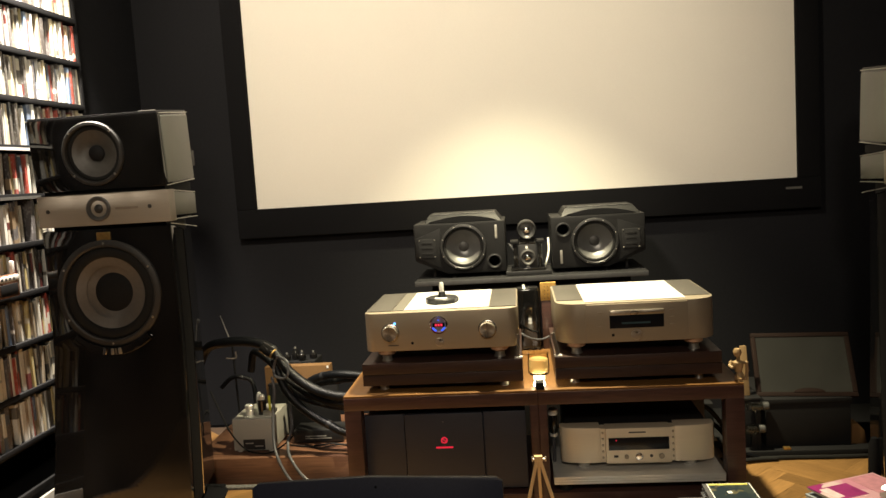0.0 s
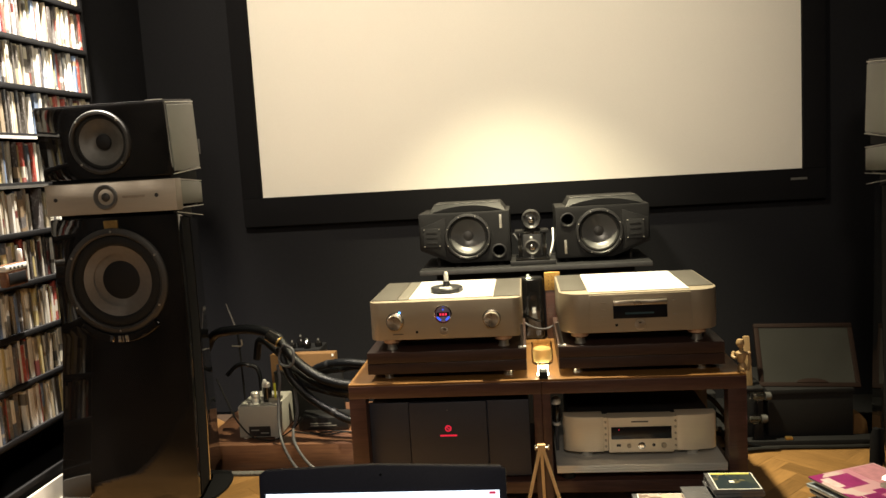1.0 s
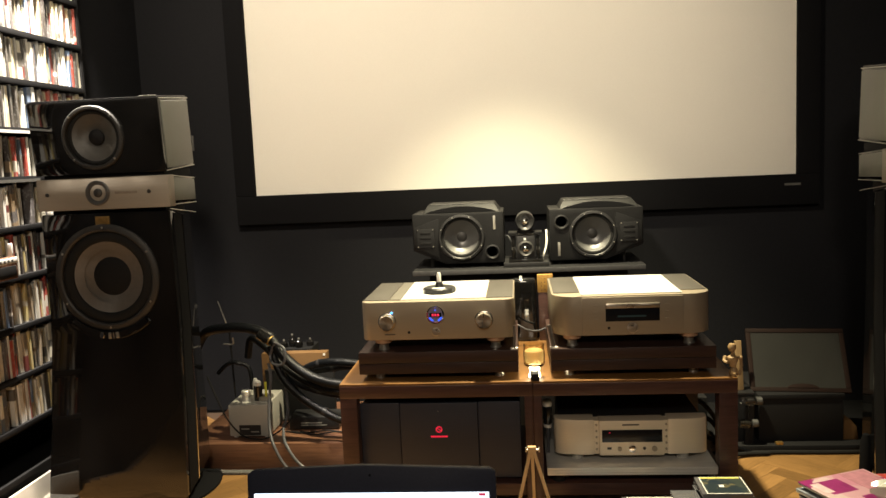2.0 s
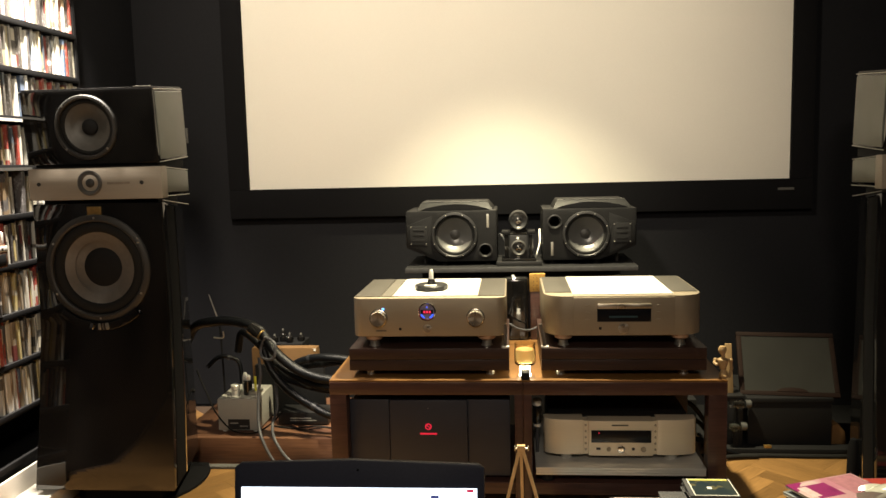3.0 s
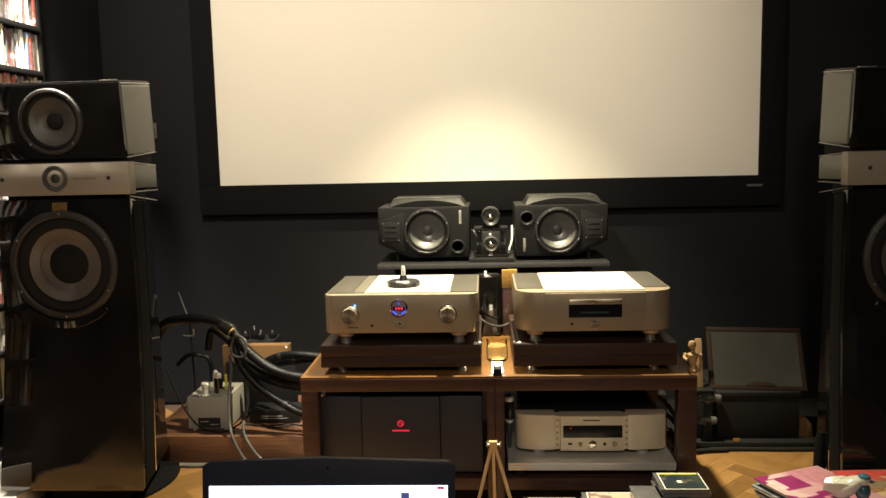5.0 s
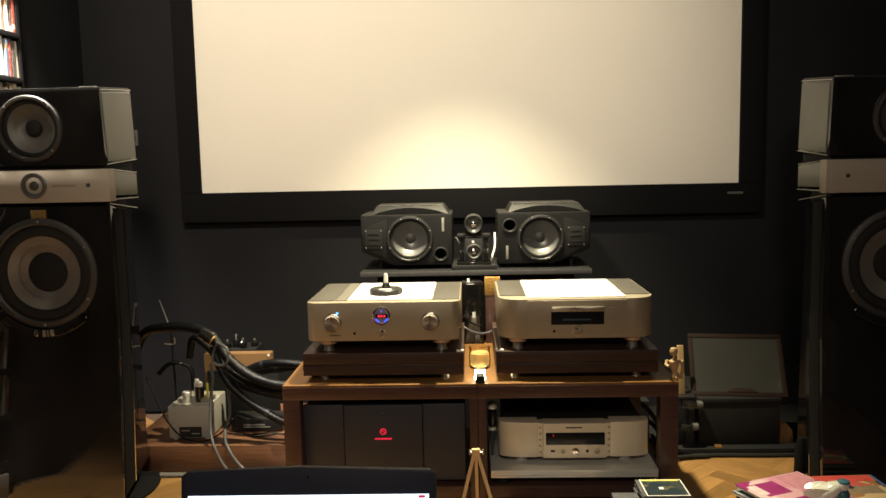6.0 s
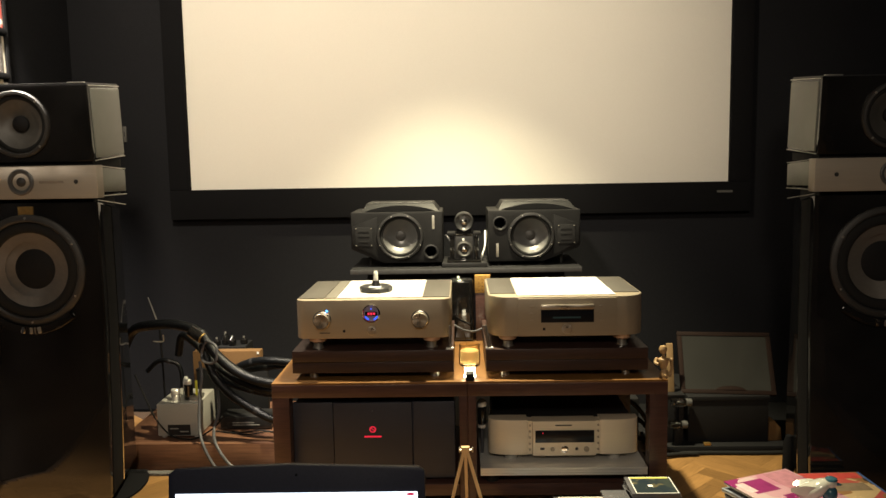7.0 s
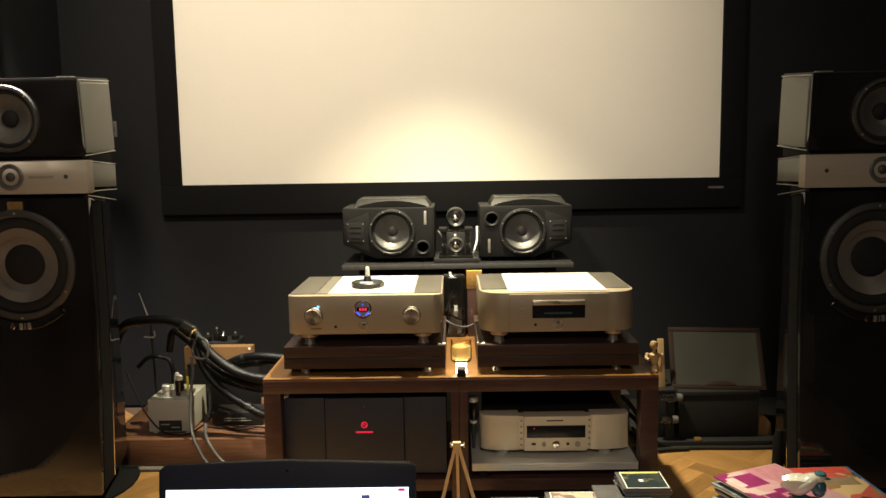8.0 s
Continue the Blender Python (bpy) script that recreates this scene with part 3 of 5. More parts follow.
    # Bright bars stand in for reflections in the gloss port lip.
    for a0, a1, mat in ((260, 263.5, CHROME), (268, 271, STEEL), (272.5, 274, CONE_TAN), (275.5, 279, STEEL)):
        part("port_bar", arc_band(0.1655, 0.1845, a0, a1, -0.0175, -0.012, 0, 0.734, 3), mat, s, "bar drawing a reflection on the port lip")
    part("plinth", plan_prism(module_plan(0.125, 0.42, 0.18, 0.05), -lift, 0.062, 0.004), MATTE_BLACK, s, "black plinth")
    if m > 0:
        disc = [(0.200 * math.cos(2 * math.pi * i / 48), 0.215 + 0.235 * math.sin(2 * math.pi * i / 48)) for i in range(48)]
        part("base_disc", plan_prism(disc, -lift, 0.010 - lift, 0.003), VELVET, s, "thin round black base")
    else:
        part("foot", lathe([(0, 0), (0.018, 0), (0.019, 0.004), (0.017, 0.12), (0.010, 0.15), (0, 0.155)], (-0.178, 0.20, 0), "z", 20), VELVET, s, "black outrigger foot")
        part("foot_arm", block(-0.180, -0.10, 0.185, 0.215, 0.085, 0.115, 0.003), VELVET, s)


tower_speaker(-1.207, 2.25, 1, 0.017)
tower_speaker(1.263, 2.285, -1, 0.0)


# equipment rack with two bays
def equipment_rack():
    s = thing("equipment_rack", 0, 2.15, 0, "dark stained wooden hi-fi rack with oak top, two bays", "hi-fi rack")
    for x0, x1 in ((-0.495, 0.0533), (0.0537, 0.609)):
        part("top_board", block(x0, x1, 0.002, 0.54, 0.428, 0.434, 0.001), TOP_WOOD, s, "oak veneered top with dark edges")
        part("edge_board", block(x0, x1, 0.0, 0.54, 0.392, 0.428, 0.002), DARK_WOOD, s)
        part("lower_shelf", block(x0 + 0.01, x1 - 0.01, 0.02, 0.52, 0.095, 0.130, 0.002), DARK_WOOD, s)
        part("rear_rail", block(x0 + 0.05, x1 - 0.05, 0.50, 0.52, 0.30, 0.392, 0.002), DARK_WOOD, s)
    for x0, x1 in ((-0.495, -0.447), (0.0295, 0.0533), (0.0537, 0.0775), (0.559, 0.609)):
        for y0 in (0.001, 0.488):
            part("post", block(x0, x1, y0, y0 + 0.05, 0, 0.392, 0.002), DARK_WOOD, s)
    return s


equipment_rack()


def rounded_plan(x0, x1, y0, y1, r, seg=8, back=0.006):
    out = []
    for cx, cy, a0, rr in ((x0 + r, y0 + r, 180, r), (x1 - r, y0 + r, 270, r)):
        out += [(cx + rr * math.cos(radians(a0 + 90 * i / seg)), cy + rr * math.sin(radians(a0 + 90 * i / seg))) for i in range(seg + 1)]
    return out + [(x1, y1), (x0, y1)]


def spike_foot(parent, x, y, z, h):
    f = part("foot", lathe([(0, h), (0.024, h), (0.025, h - 0.010), (0.020, h - 0.013), (0.0135, h - 0.015), (0.0125, 0.004), (0.016, 0.002), (0.016, 0), (0, 0)], (x, y, z), "z", 24), COPPER, parent, "copper isolation foot")
    part("stem", lathe([(0.0138, h - 0.0155), (0.0138, 0.0035), (0.0165, 0.0025), (0.0165, 0.0002), (0.0128, 0.0002)], (x, y, z), "z", 24), STEEL, f, "steel stem")
    return f


def plinth_board(x0, x1, y0, y1):
    s = thing("isolation_plinth", (x0 + x1) / 2, y0, 0.434, "two-layer wenge isolation plinth standing on metal feet", "hi-fi plinth", "plinths under the players")
    w, d = (x1 - x0) / 2, y1 - y0
    part("lower_board", block(-w, w, 0, d, 0.019, 0.050, 0.002), WENGE, s)
    part("upper_board", block(-w, w, 0, d, 0.051, 0.083, 0.002), WENGE, s)
    for fx in (-w + 0.055, w - 0.055):
        for fy in (0.04, d - 0.05):
            part("foot", lathe([(0, 0), (0.013, 0), (0.014, 0.004), (0.011, 0.019), (0, 0.019)], (fx, fy, 0), "z", 20), STEEL, s, "short steel foot")
    return s


plinth_board(-0.441, 0.016, 2.185, 2.60)
plinth_board(0.107, 0.561, 2.185, 2.60)


def knob(parent, x, z, y, r, label):
    k = part("knob", lathe([(0, -0.002), (r * 1.12, -0.002), (r * 1.12, 0.002), (r, 0.003), (r * 0.98, 0.018), (r * 0.90, 0.020), (r * 0.3, 0.019), (0, 0.019)], (x, y, z), "f", 40), KNOB, parent, label)
    part("seat_ring", lathe([(r * 1.10, 0.001), (r * 1.17, 0.0012), (r * 1.18, 0.0)], (x, y, z), "f", 40), GOLD_DARK, k, "shaded seat ring")
    return k


def preamplifier():
    s = thing("preamplifier", -0.210, 2.20, 0.517, "champagne gold preamplifier with two large knobs and blue porthole display", "amplifier")
    w, d, z0, z1 = 0.220, 0.350, 0.032, 0.143
    part("body", plan_prism(rounded_plan(-w, w, 0, d, 0.030), z0, z1, 0.003), GOLD, s)
    part("top_panel", block(-w + 0.004, -0.142, 0.028, d - 0.004, z1, z1 + 0.0022, 0.0008), GOLD_DARK, s)
    part("top_panel", block(0.140, w - 0.004, 0.028, d - 0.004, z1, z1 + 0.0022, 0.0008), GOLD_DARK, s)
    # Plate split where the painted lamp sheen begins.
    part("top_plate", block(-0.140, -0.108, 0.028, d - 0.004, z1, z1 + 0.0022, 0.0008), OFF_SHEEN, s)
    part("top_plate", block(-0.106, 0.138, 0.028, d - 0.004, z1, z1 + 0.0026, 0.0008), SHEEN_TOP, s, "satin top plate with lamp sheen in its colour")
    for kx in (-0.145, 0.133):
        k = knob(s, kx, 0.086, 0.0, 0.0225, "turned satin metal knob")
        part("pointer", block(kx - 0.001, kx + 0.001, -0.0215, -0.019, 0.096, 0.108), RIM, k)
    p = part("porthole", lathe([(0.025, -0.002), (0.0255, 0.004), (0.023, 0.006), (0.0205, 0.003), (0.0200, 0.001)], (-0.005, 0, 0.104), "f", 40), CHROME, s, "chrome porthole ring")
    for a0 in (205, 292):
        part("ring_light", arc_band(0.0165, 0.0198, a0, a0 + 44, -0.0022, -0.0012, -0.005, 0.104, 6), BLUE_GLOW, p, "glowing blue arc")
    part("blue_dot", block(-0.0068, -0.0032, -0.0024, -0.0012, 0.1155, 0.1185), BLUE_GLOW, p)
    part("porthole_glass", lathe([(0.0204, 0.0010), (0.008, 0.0011), (0, 0.0010)], (-0.005, 0, 0.104), "f", 32), PORTHOLE, p)
    part("display", block(-0.0225, 0.0125, -0.0035, -0.0015, 0.0975, 0.1095, 0.0005), DARK_GLASS, p)
    for i in range(3):
        x = -0.015 + i * 0.0078
        part("digit_bar", block(x, x + 0.0055, -0.0042, -0.0034, 0.1000, 0.1070), RED_DIGIT, p, "red digit bars")
    part("button", lathe([(0.0125, -0.001), (0.0125, 0.003), (0.0105, 0.0035), (0.0100, 0.002), (0, 0.003)], (-0.005, 0, 0.054), "f", 28), KNOB, s, "polished push button")
    part("sensor", lathe([(0.004, 0), (0.004, 0.0012), (0, 0.0012)], (-0.083, 0, 0.054), "f", 12), DARK_GLASS, s)
    part("led", lathe([(0.0032, 0), (0.003, 0.0015), (0, 0.002)], (-0.131, 0, 0.112), "f", 10), BLUE_LED, s, "small blue light")
    part("name_bar", block(-0.153, -0.123, -0.0008, 0.0004, 0.0475, 0.0505), GOLD_DARK, s)
    for fx in (-0.163, 0.163):
        for fy in (0.03, d - 0.04):
            spike_foot(s, fx, fy, 0, 0.032)


def disc_player():
    s = thing("disc_player", 0.336, 2.20, 0.517, "champagne gold disc player with closed tray and dark display", "disc player")
    w, d, z0, z1 = 0.220, 0.350, 0.032, 0.145
    part("body", plan_prism(rounded_plan(-w, w, 0, d, 0.062, 10), z0, z1, 0.003), GOLD, s)
    part("front_panel", block(-0.138, 0.140, -0.0035, 0.02, z0 + 0.001, z1 - 0.004, 0.002), GOLD, s, "flat centre front panel")
    part("top_panel", block(-w + 0.006, -0.140, 0.058, d - 0.004, z1, z1 + 0.0022, 0.0008), GOLD_DARK, s)
    part("top_panel", block(0.142, w - 0.006, 0.058, d - 0.004, z1, z1 + 0.0022, 0.0008), GOLD_DARK, s)
    part("top_plate", block(-0.138, 0.140, 0.016, d - 0.004, z1, z1 + 0.0026, 0.0008), SHEEN_TOP, s, "satin top plate with lamp sheen in its colour")
    part("disc_tray", block(-0.073, 0.075, -0.014, 0.0, 0.110, 0.124, 0.004), KNOB, s, "closed disc tray")
    part("display", block(-0.073, 0.075, -0.0052, -0.002, 0.072, 0.1085, 0.0008), DARK_GLASS, s, "dark display window")
    part("display_text", block(-0.040, 0.038, -0.0058, -0.0048, 0.084, 0.0885), TEAL_GLOW, s, "dim teal display bar")
    part("button", lathe([(0.0150, 0.002), (0.0150, 0.006), (0.012, 0.0065), (0.0112, 0.0045), (0, 0.006)], (0.0, 0, 0.053), "f", 28), KNOB, s)
    part("sensor", block(-0.068, -0.061, -0.0045, -0.002, 0.050, 0.057), DARK_GLASS, s)
    for bx in (-0.100, 0.096):
        for bz in (0.078, 0.098, 0.118):
            part("small_button", block(bx - 0.006, bx + 0.006, -0.0055, -0.002, bz - 0.002, bz + 0.002, 0.0008), GOLD, s)
    for fx in (-0.165, 0.160):
        for fy in (0.03, d - 0.04):
            spike_foot(s, fx, fy, 0, 0.032)


def second_player():
    s = thing("network_player", 0.328, 2.20, 0.1836, "silver gold player with bowed sides and dark display", "hi-fi player")
    w, d, z0, z1 = 0.2155, 0.34, 0.0165, 0.1195
    side = [(-0.103, 0.006), (-0.120, 0.0045), (-0.150, 0.005), (-0.180, 0.009), (-0.200, 0.015), (-0.211, 0.023), (-w, 0.034), (-w, 0.060), (-0.103, 0.060)]
    part("body", plan_prism([(-0.20, 0.045), (0.20, 0.045), (0.20, d), (-0.20, d)], z0 + 0.006, z1 - 0.002, 0.002), SATIN_BLACK, s, "black rear casing")
    for k in (1, -1):
        out = side[::-1] if k > 0 else [(-x, y) for x, y in side]
        part("bowed_cheek", plan_prism(out, z0, z1, 0.003), SILVER_FRONT, s, "bowed silver cheek")
        col = part("button_column", block(*((-0.1035, -0.090) if k > 0 else (0.092, 0.1055)), 0.010, 0.045, z0 + 0.001, z1 - 0.004), SILVER_FRONT, s, "recessed button column")
        for n in range(5):
            bx = -0.0968 if k > 0 else 0.0988
            part("small_button", lathe([(0.0033, 0.0), (0.0030, 0.003), (0, 0.0034)], (bx, 0.010, 0.031 + n * 0.018), "f", 12), GOLD, col)
    c = part("front_panel", block(-0.0895, 0.0915, 0.0, 0.050, z0 - 0.001, z1 - 0.002, 0.002), SILVER_FRONT, s, "flat centre front panel")
    part("display", block(-0.082, 0.086, -0.002, 0.004, 0.055, 0.091, 0.001), DARK_GLASS, c, "dark display window")
    part("led", block(-0.062, -0.059, -0.0028, -0.0015, 0.082, 0.085), RED_GLOW, c)
    part("name_bar", block(-0.025, 0.022, -0.0008, 0.0005, 0.1035, 0.1075), GOLD_DARK, c)
    for kx, r, mt in ((0.002, 0.0105, CHROME), (-0.033, 0.006, GOLD), (0.064, 0.0075, GOLD)):
        part("button", lathe([(r, 0), (r, 0.004), (r * 0.8, 0.005), (0, 0.004)], (kx, 0, 0.0355), "f", 20), mt, c)
    part("socket", block(-0.068, -0.056, -0.001, 0.002, 0.0335, 0.040), LABEL_BLACK, c)
    part("socket", lathe([(0.0045, -0.001), (0.0045, 0.0012), (0, 0.0012)], (0.036, 0, 0.0365), "f", 14), LABEL_BLACK, c)
    for fx in (-0.150, 0.148):
        for fy in (0.06, d - 0.05):
            part("foot", lathe([(0, 0), (0.017, 0), (0.018, 0.010), (0.016, 0.0225), (0, 0.0225)], (fx, fy - 0.025, 0), "z", 20), GREY_PAINT, s, "dull grey metal foot")


def alu_platform():
    s = thing("equipment_platform", 0.3215, 2.150, 0.130, "ribbed aluminium equipment platform on small feet", "hi-fi platform")
    for i in range(3):
        z = 0.030 + i * 0.0083
        part("layer", block(-0.234, 0.234, 0.002 * (2 - i), 0.42, z, z + 0.0070, 0.0012), ALU_SHELF, s)
        if i < 2:
            part("gap_sheet", block(-0.231, 0.231, 0.008, 0.415, z + 0.0070, z + 0.0083), SATIN_BLACK, s)
    for fx in (-0.2, 0.2):
        for fy in (0.05, 0.37):
            part("foot", lathe([(0, 0), (0.018, 0), (0.018, 0.030), (0, 0.030)], (fx, fy, 0), "z", 16), RUBBER, s)


def power_amp():
    s = thing("power_amplifier", -0.2135, 2.185, 0.130, "big black power amplifier with glowing red emblem", "amplifier")
    part("chassis", block(-0.228, 0.228, 0.02, 0.42, 0.012, 0.234, 0.004), AMP_BLACK, s)
    for x0, x1, y0 in ((-0.2333, -0.118, 0.006), (-0.116, 0.108, 0.0), (0.110, 0.230, 0.006)):
        part("front_panel", block(x0, x1, y0, 0.022, 0.010, 0.236, 0.003), AMP_BLACK, s, "black anodised front panel")
    part("emblem", lathe([(0.0095, 0), (0.0095, 0.001), (0.0060, 0.0012)], (-0.0045, 0, 0.158), "f", 28), RED_GLOW, s, "glowing red ring emblem")
    part("emblem_bar", moved(block(-0.0075, 0.0075, -0.001, 0.0, -0.0013, 0.0013), pose(-0.0045, 0, 0.158, 0, 35, 0)), RED_GLOW, s)
    part("name_bar", block(-0.029, 0.020, -0.001, 0.0005, 0.1345, 0.1392), RED_GLOW, s, "glowing red name bar")
    part("led", block(-0.006, -0.004, -0.001, 0.0005, 0.211, 0.213), INK_GREY, s)
    for fx in (-0.18, 0.18):
        for fy in (0.05, 0.36):
            part("foot", lathe([(0, 0), (0.02, 0), (0.022, 0.012), (0, 0.012)], (fx, fy, 0), "z", 16), RUBBER, s)


preamplifier()
disc_player()
alu_platform()
second_player()
power_amp()


# small things on the rack
def record_puck():
    s = thing("stylus_puck", -0.214, 2.335, 0.6626, "black round puck with white-tipped upright handle", "hi-fi accessory")
    part("disc", lathe([(0, 0), (0.046, 0), (0.0495, 0.003), (0.0495, 0.013), (0.046, 0.0165), (0, 0.0165)], (0, 0, 0), "z", 10), SATIN_BLACK, s)
    part("collar", lathe([(0, 0.0165), (0.014, 0.0165), (0.0115, 0.022), (0.0100, 0.032), (0, 0.032)], (0, 0, 0), "z", 20), SATIN_BLACK, s)
    part("handle", lathe([(0, 0.030), (0.0068, 0.030), (0.0064, 0.054), (0.0047, 0.060), (0, 0.061)], (0, 0, 0), "z", 16), WHITE_PLASTIC, s, "white handle tip")
    part("label_bar", block(-0.018, 0.018, -0.038, -0.020, 0.0163, 0.0173), WHITE_PLASTIC, s, "white plain label")


def candle_jar():
    s = thing("tealight_jar", 0.061, 2.205, 0.434, "short amber glass jar on a white candle foot", "candle jar")
    part("candle_foot", lathe([(0, 0), (0.0150, 0), (0.0145, 0.004), (0.0125, 0.010), (0.0130, 0.027), (0.016, 0.031), (0, 0.031)], (0, 0, 0), "z", 24), CANDLE_GLOW, s, "white glowing candle foot")
    jar = part("jar", lathe([(0, 0.0315), (0.0235, 0.0315), (0.0262, 0.036), (0.0268, 0.060), (0.0252, 0.080), (0.0258, 0.088), (0.0242, 0.088), (0.0238, 0.080), (0.0250, 0.060), (0.0245, 0.039), (0, 0.036)], (0, 0, 0), "z", 36), AMBER, s, "amber tinted glass jar")
    jar.visible_shadow = False
    s.scale = (1.14, 1.14, 1.05)
    part("tealight", lathe([(0, 0.0370), (0.0190, 0.0370), (0.0232, 0.042), (0.0240, 0.060), (0.0232, 0.072), (0.020, 0.074), (0, 0.073)], (0, 0, 0), "z", 24), AMBER_WAX, s, "amber wax fill")


def wooden_mannequin(x, y, z):
    """A seated jointed wooden figure as one plain shape."""
    def ball(c, r):
        return lathe([(r * math.sin(math.pi * i / 8) if 0 < i < 8 else 0, -r * math.cos(math.pi * i / 8)) for i in range(9)], c, "z", 14)
    bm = joined(
        lathe([(0, 0.070), (0.0075, 0.072), (0.0118, 0.080), (0.0122, 0.087), (0.0085, 0.095), (0, 0.0975)], (-0.002, -0.002, 0), "z", 18),
        lathe([(0, 0.058), (0.0048, 0.058), (0.0048, 0.071), (0, 0.072)], (0, 0, 0), "z", 12),
        lathe([(0, 0.024), (0.0095, 0.025), (0.0125, 0.036), (0.0160, 0.048), (0.0155, 0.055), (0.007, 0.060), (0, 0.060)], (0, 0, 0), "z", 18),
        lathe([(0, 0.0), (0.013, 0.001), (0.0142, 0.008), (0.0115, 0.016), (0.0070, 0.024), (0, 0.025)], (0.003, 0, 0), "z", 16),
        tube([(-0.021, 0, 0.0525), (0.021, 0, 0.0525)], 0.0042, 8),
        ball((-0.0215, 0, 0.0525), 0.0066), ball((0.0225, 0, 0.0515), 0.0066),
        tube([(-0.0215, 0, 0.052), (-0.026, -0.014, 0.047), (-0.019, -0.026, 0.044)], 0.0046, 8),
        tube([(0.0225, 0, 0.051), (0.0245, -0.001, 0.030), (0.020, -0.006, 0.006)], 0.0046, 8),
        ball((0.0245, -0.001, 0.029), 0.0055), ball((0.0185, -0.007, 0.0062), 0.0060),
        tube([(0.008, -0.004, 0.006), (0.004, -0.016, 0.0058), (0.0, -0.024, 0.0056)], 0.0054, 8))
    solid("wooden_mannequin", bm, DARK_PINE, "pale jointed wooden artist figure seated on the rack", "mannequin", (x, y, z), -6).scale = (0.92, 0.92, 0.92)


record_puck()
candle_jar()
wooden_mannequin(0.603, 2.182, 0.4345)
solid("wood_block", block(-0.012, 0.012, -0.03, 0.03, 0, 0.020, 0.002), MATTE_BLACK, "small black block at the rack edge", "block", (0.061, 2.185, 0.434))
for cx in (0.006, 0.117):
    s = thing("levelling_peg", cx, 2.195, 0.517, "thin pale rod on a white cap standing on a plinth", "levelling peg", "pegs on the plinths")
    part("cap", block(-0.011, 0.011, -0.006, 0.008, 0.0, 0.004, 0.001), WHITE_PLASTIC, s, "white cap")
    lean = -0.012 if cx > 0.05 else 0.001
    part("rod", tube([(0, 0.003, 0.004), (lean, 0.006, 0.066)], 0.0034 if cx < 0.05 else 0.0055, 8), CONE_TAN, s, "thin pale rod")
cork = thing("cork_board", 0.112, 2.655, 0.434, "ochre perforated cork slab standing behind the players", "cork slab")
part("slab", block(-0.026, 0.026, -0.010, 0.010, 0.165, 0.226, 0.002), CORK, cork)
# Lower half of the slab, its shadow put in as dark colour.
part("holder", block(-0.024, 0.024, -0.009, 0.009, 0, 0.165, 0.002), DARK_WOOD, cork, "dark lower slab standing in for shade on the cork")
for i in range(4):
    for j in range(3):
        part("hole", lathe([(0.0016, -0.0005), (0.0016, 0.0006), (0, 0.0006)], (-0.012 + j * 0.011, -0.010, 0.174 + i * 0.013), "f", 8), LABEL_BLACK, cork)
tower = thing("mains_filter", 0.035, 2.66, 0.434, "slim glossy black upright box with a white tip", "mains filter")
part("body", block(-0.036, 0.047, -0.022, 0.022, 0, 0.214, 0.015, 4), GLOSS_BLACK, tower)
part("tip", lathe([(0, 0.214), (0.005, 0.214), (0.004, 0.221), (0, 0.222)], (-0.004, 0, 0), "z", 12), WHITE_PLASTIC, tower)
solid("white_cable", tube([(-0.03, 2.62, 0.53), (0.01, 2.58, 0.508), (0.05, 2.575, 0.487), (0.09, 2.59, 0.482), (0.14, 2.63, 0.50)], 0.0035, 8), CABLE_GREY, "pale signal cable looping behind the players", "cable")


# centre loudspeakers on their stand
def monitor_stand():
    s = thing("speaker_stand", 0.057, 2.82, 0, "black draped stand with a flat top shelf", "speaker stand")
    part("top_shelf", block(-0.415, 0.415, 0, 0.36, 0.642, 0.660, 0.0015), MATTE_BLACK, s)
    part("front_edge", block(-0.415, 0.415, -0.003, 0, 0.6425, 0.6595, 0.001), EDGE_GREY, s, "grey edge strip")
    part("skirt", loft([[(-0.40, 0.06, 0), (0.40, 0.06, 0), (0.40, 0.38, 0), (-0.40, 0.38, 0)], [(-0.36, 0.06, 0.642), (0.36, 0.06, 0.642), (0.36, 0.35, 0.642), (-0.36, 0.35, 0.642)]], True, 0.004), BLACK_WALL, s, "black cloth skirt")
    return s


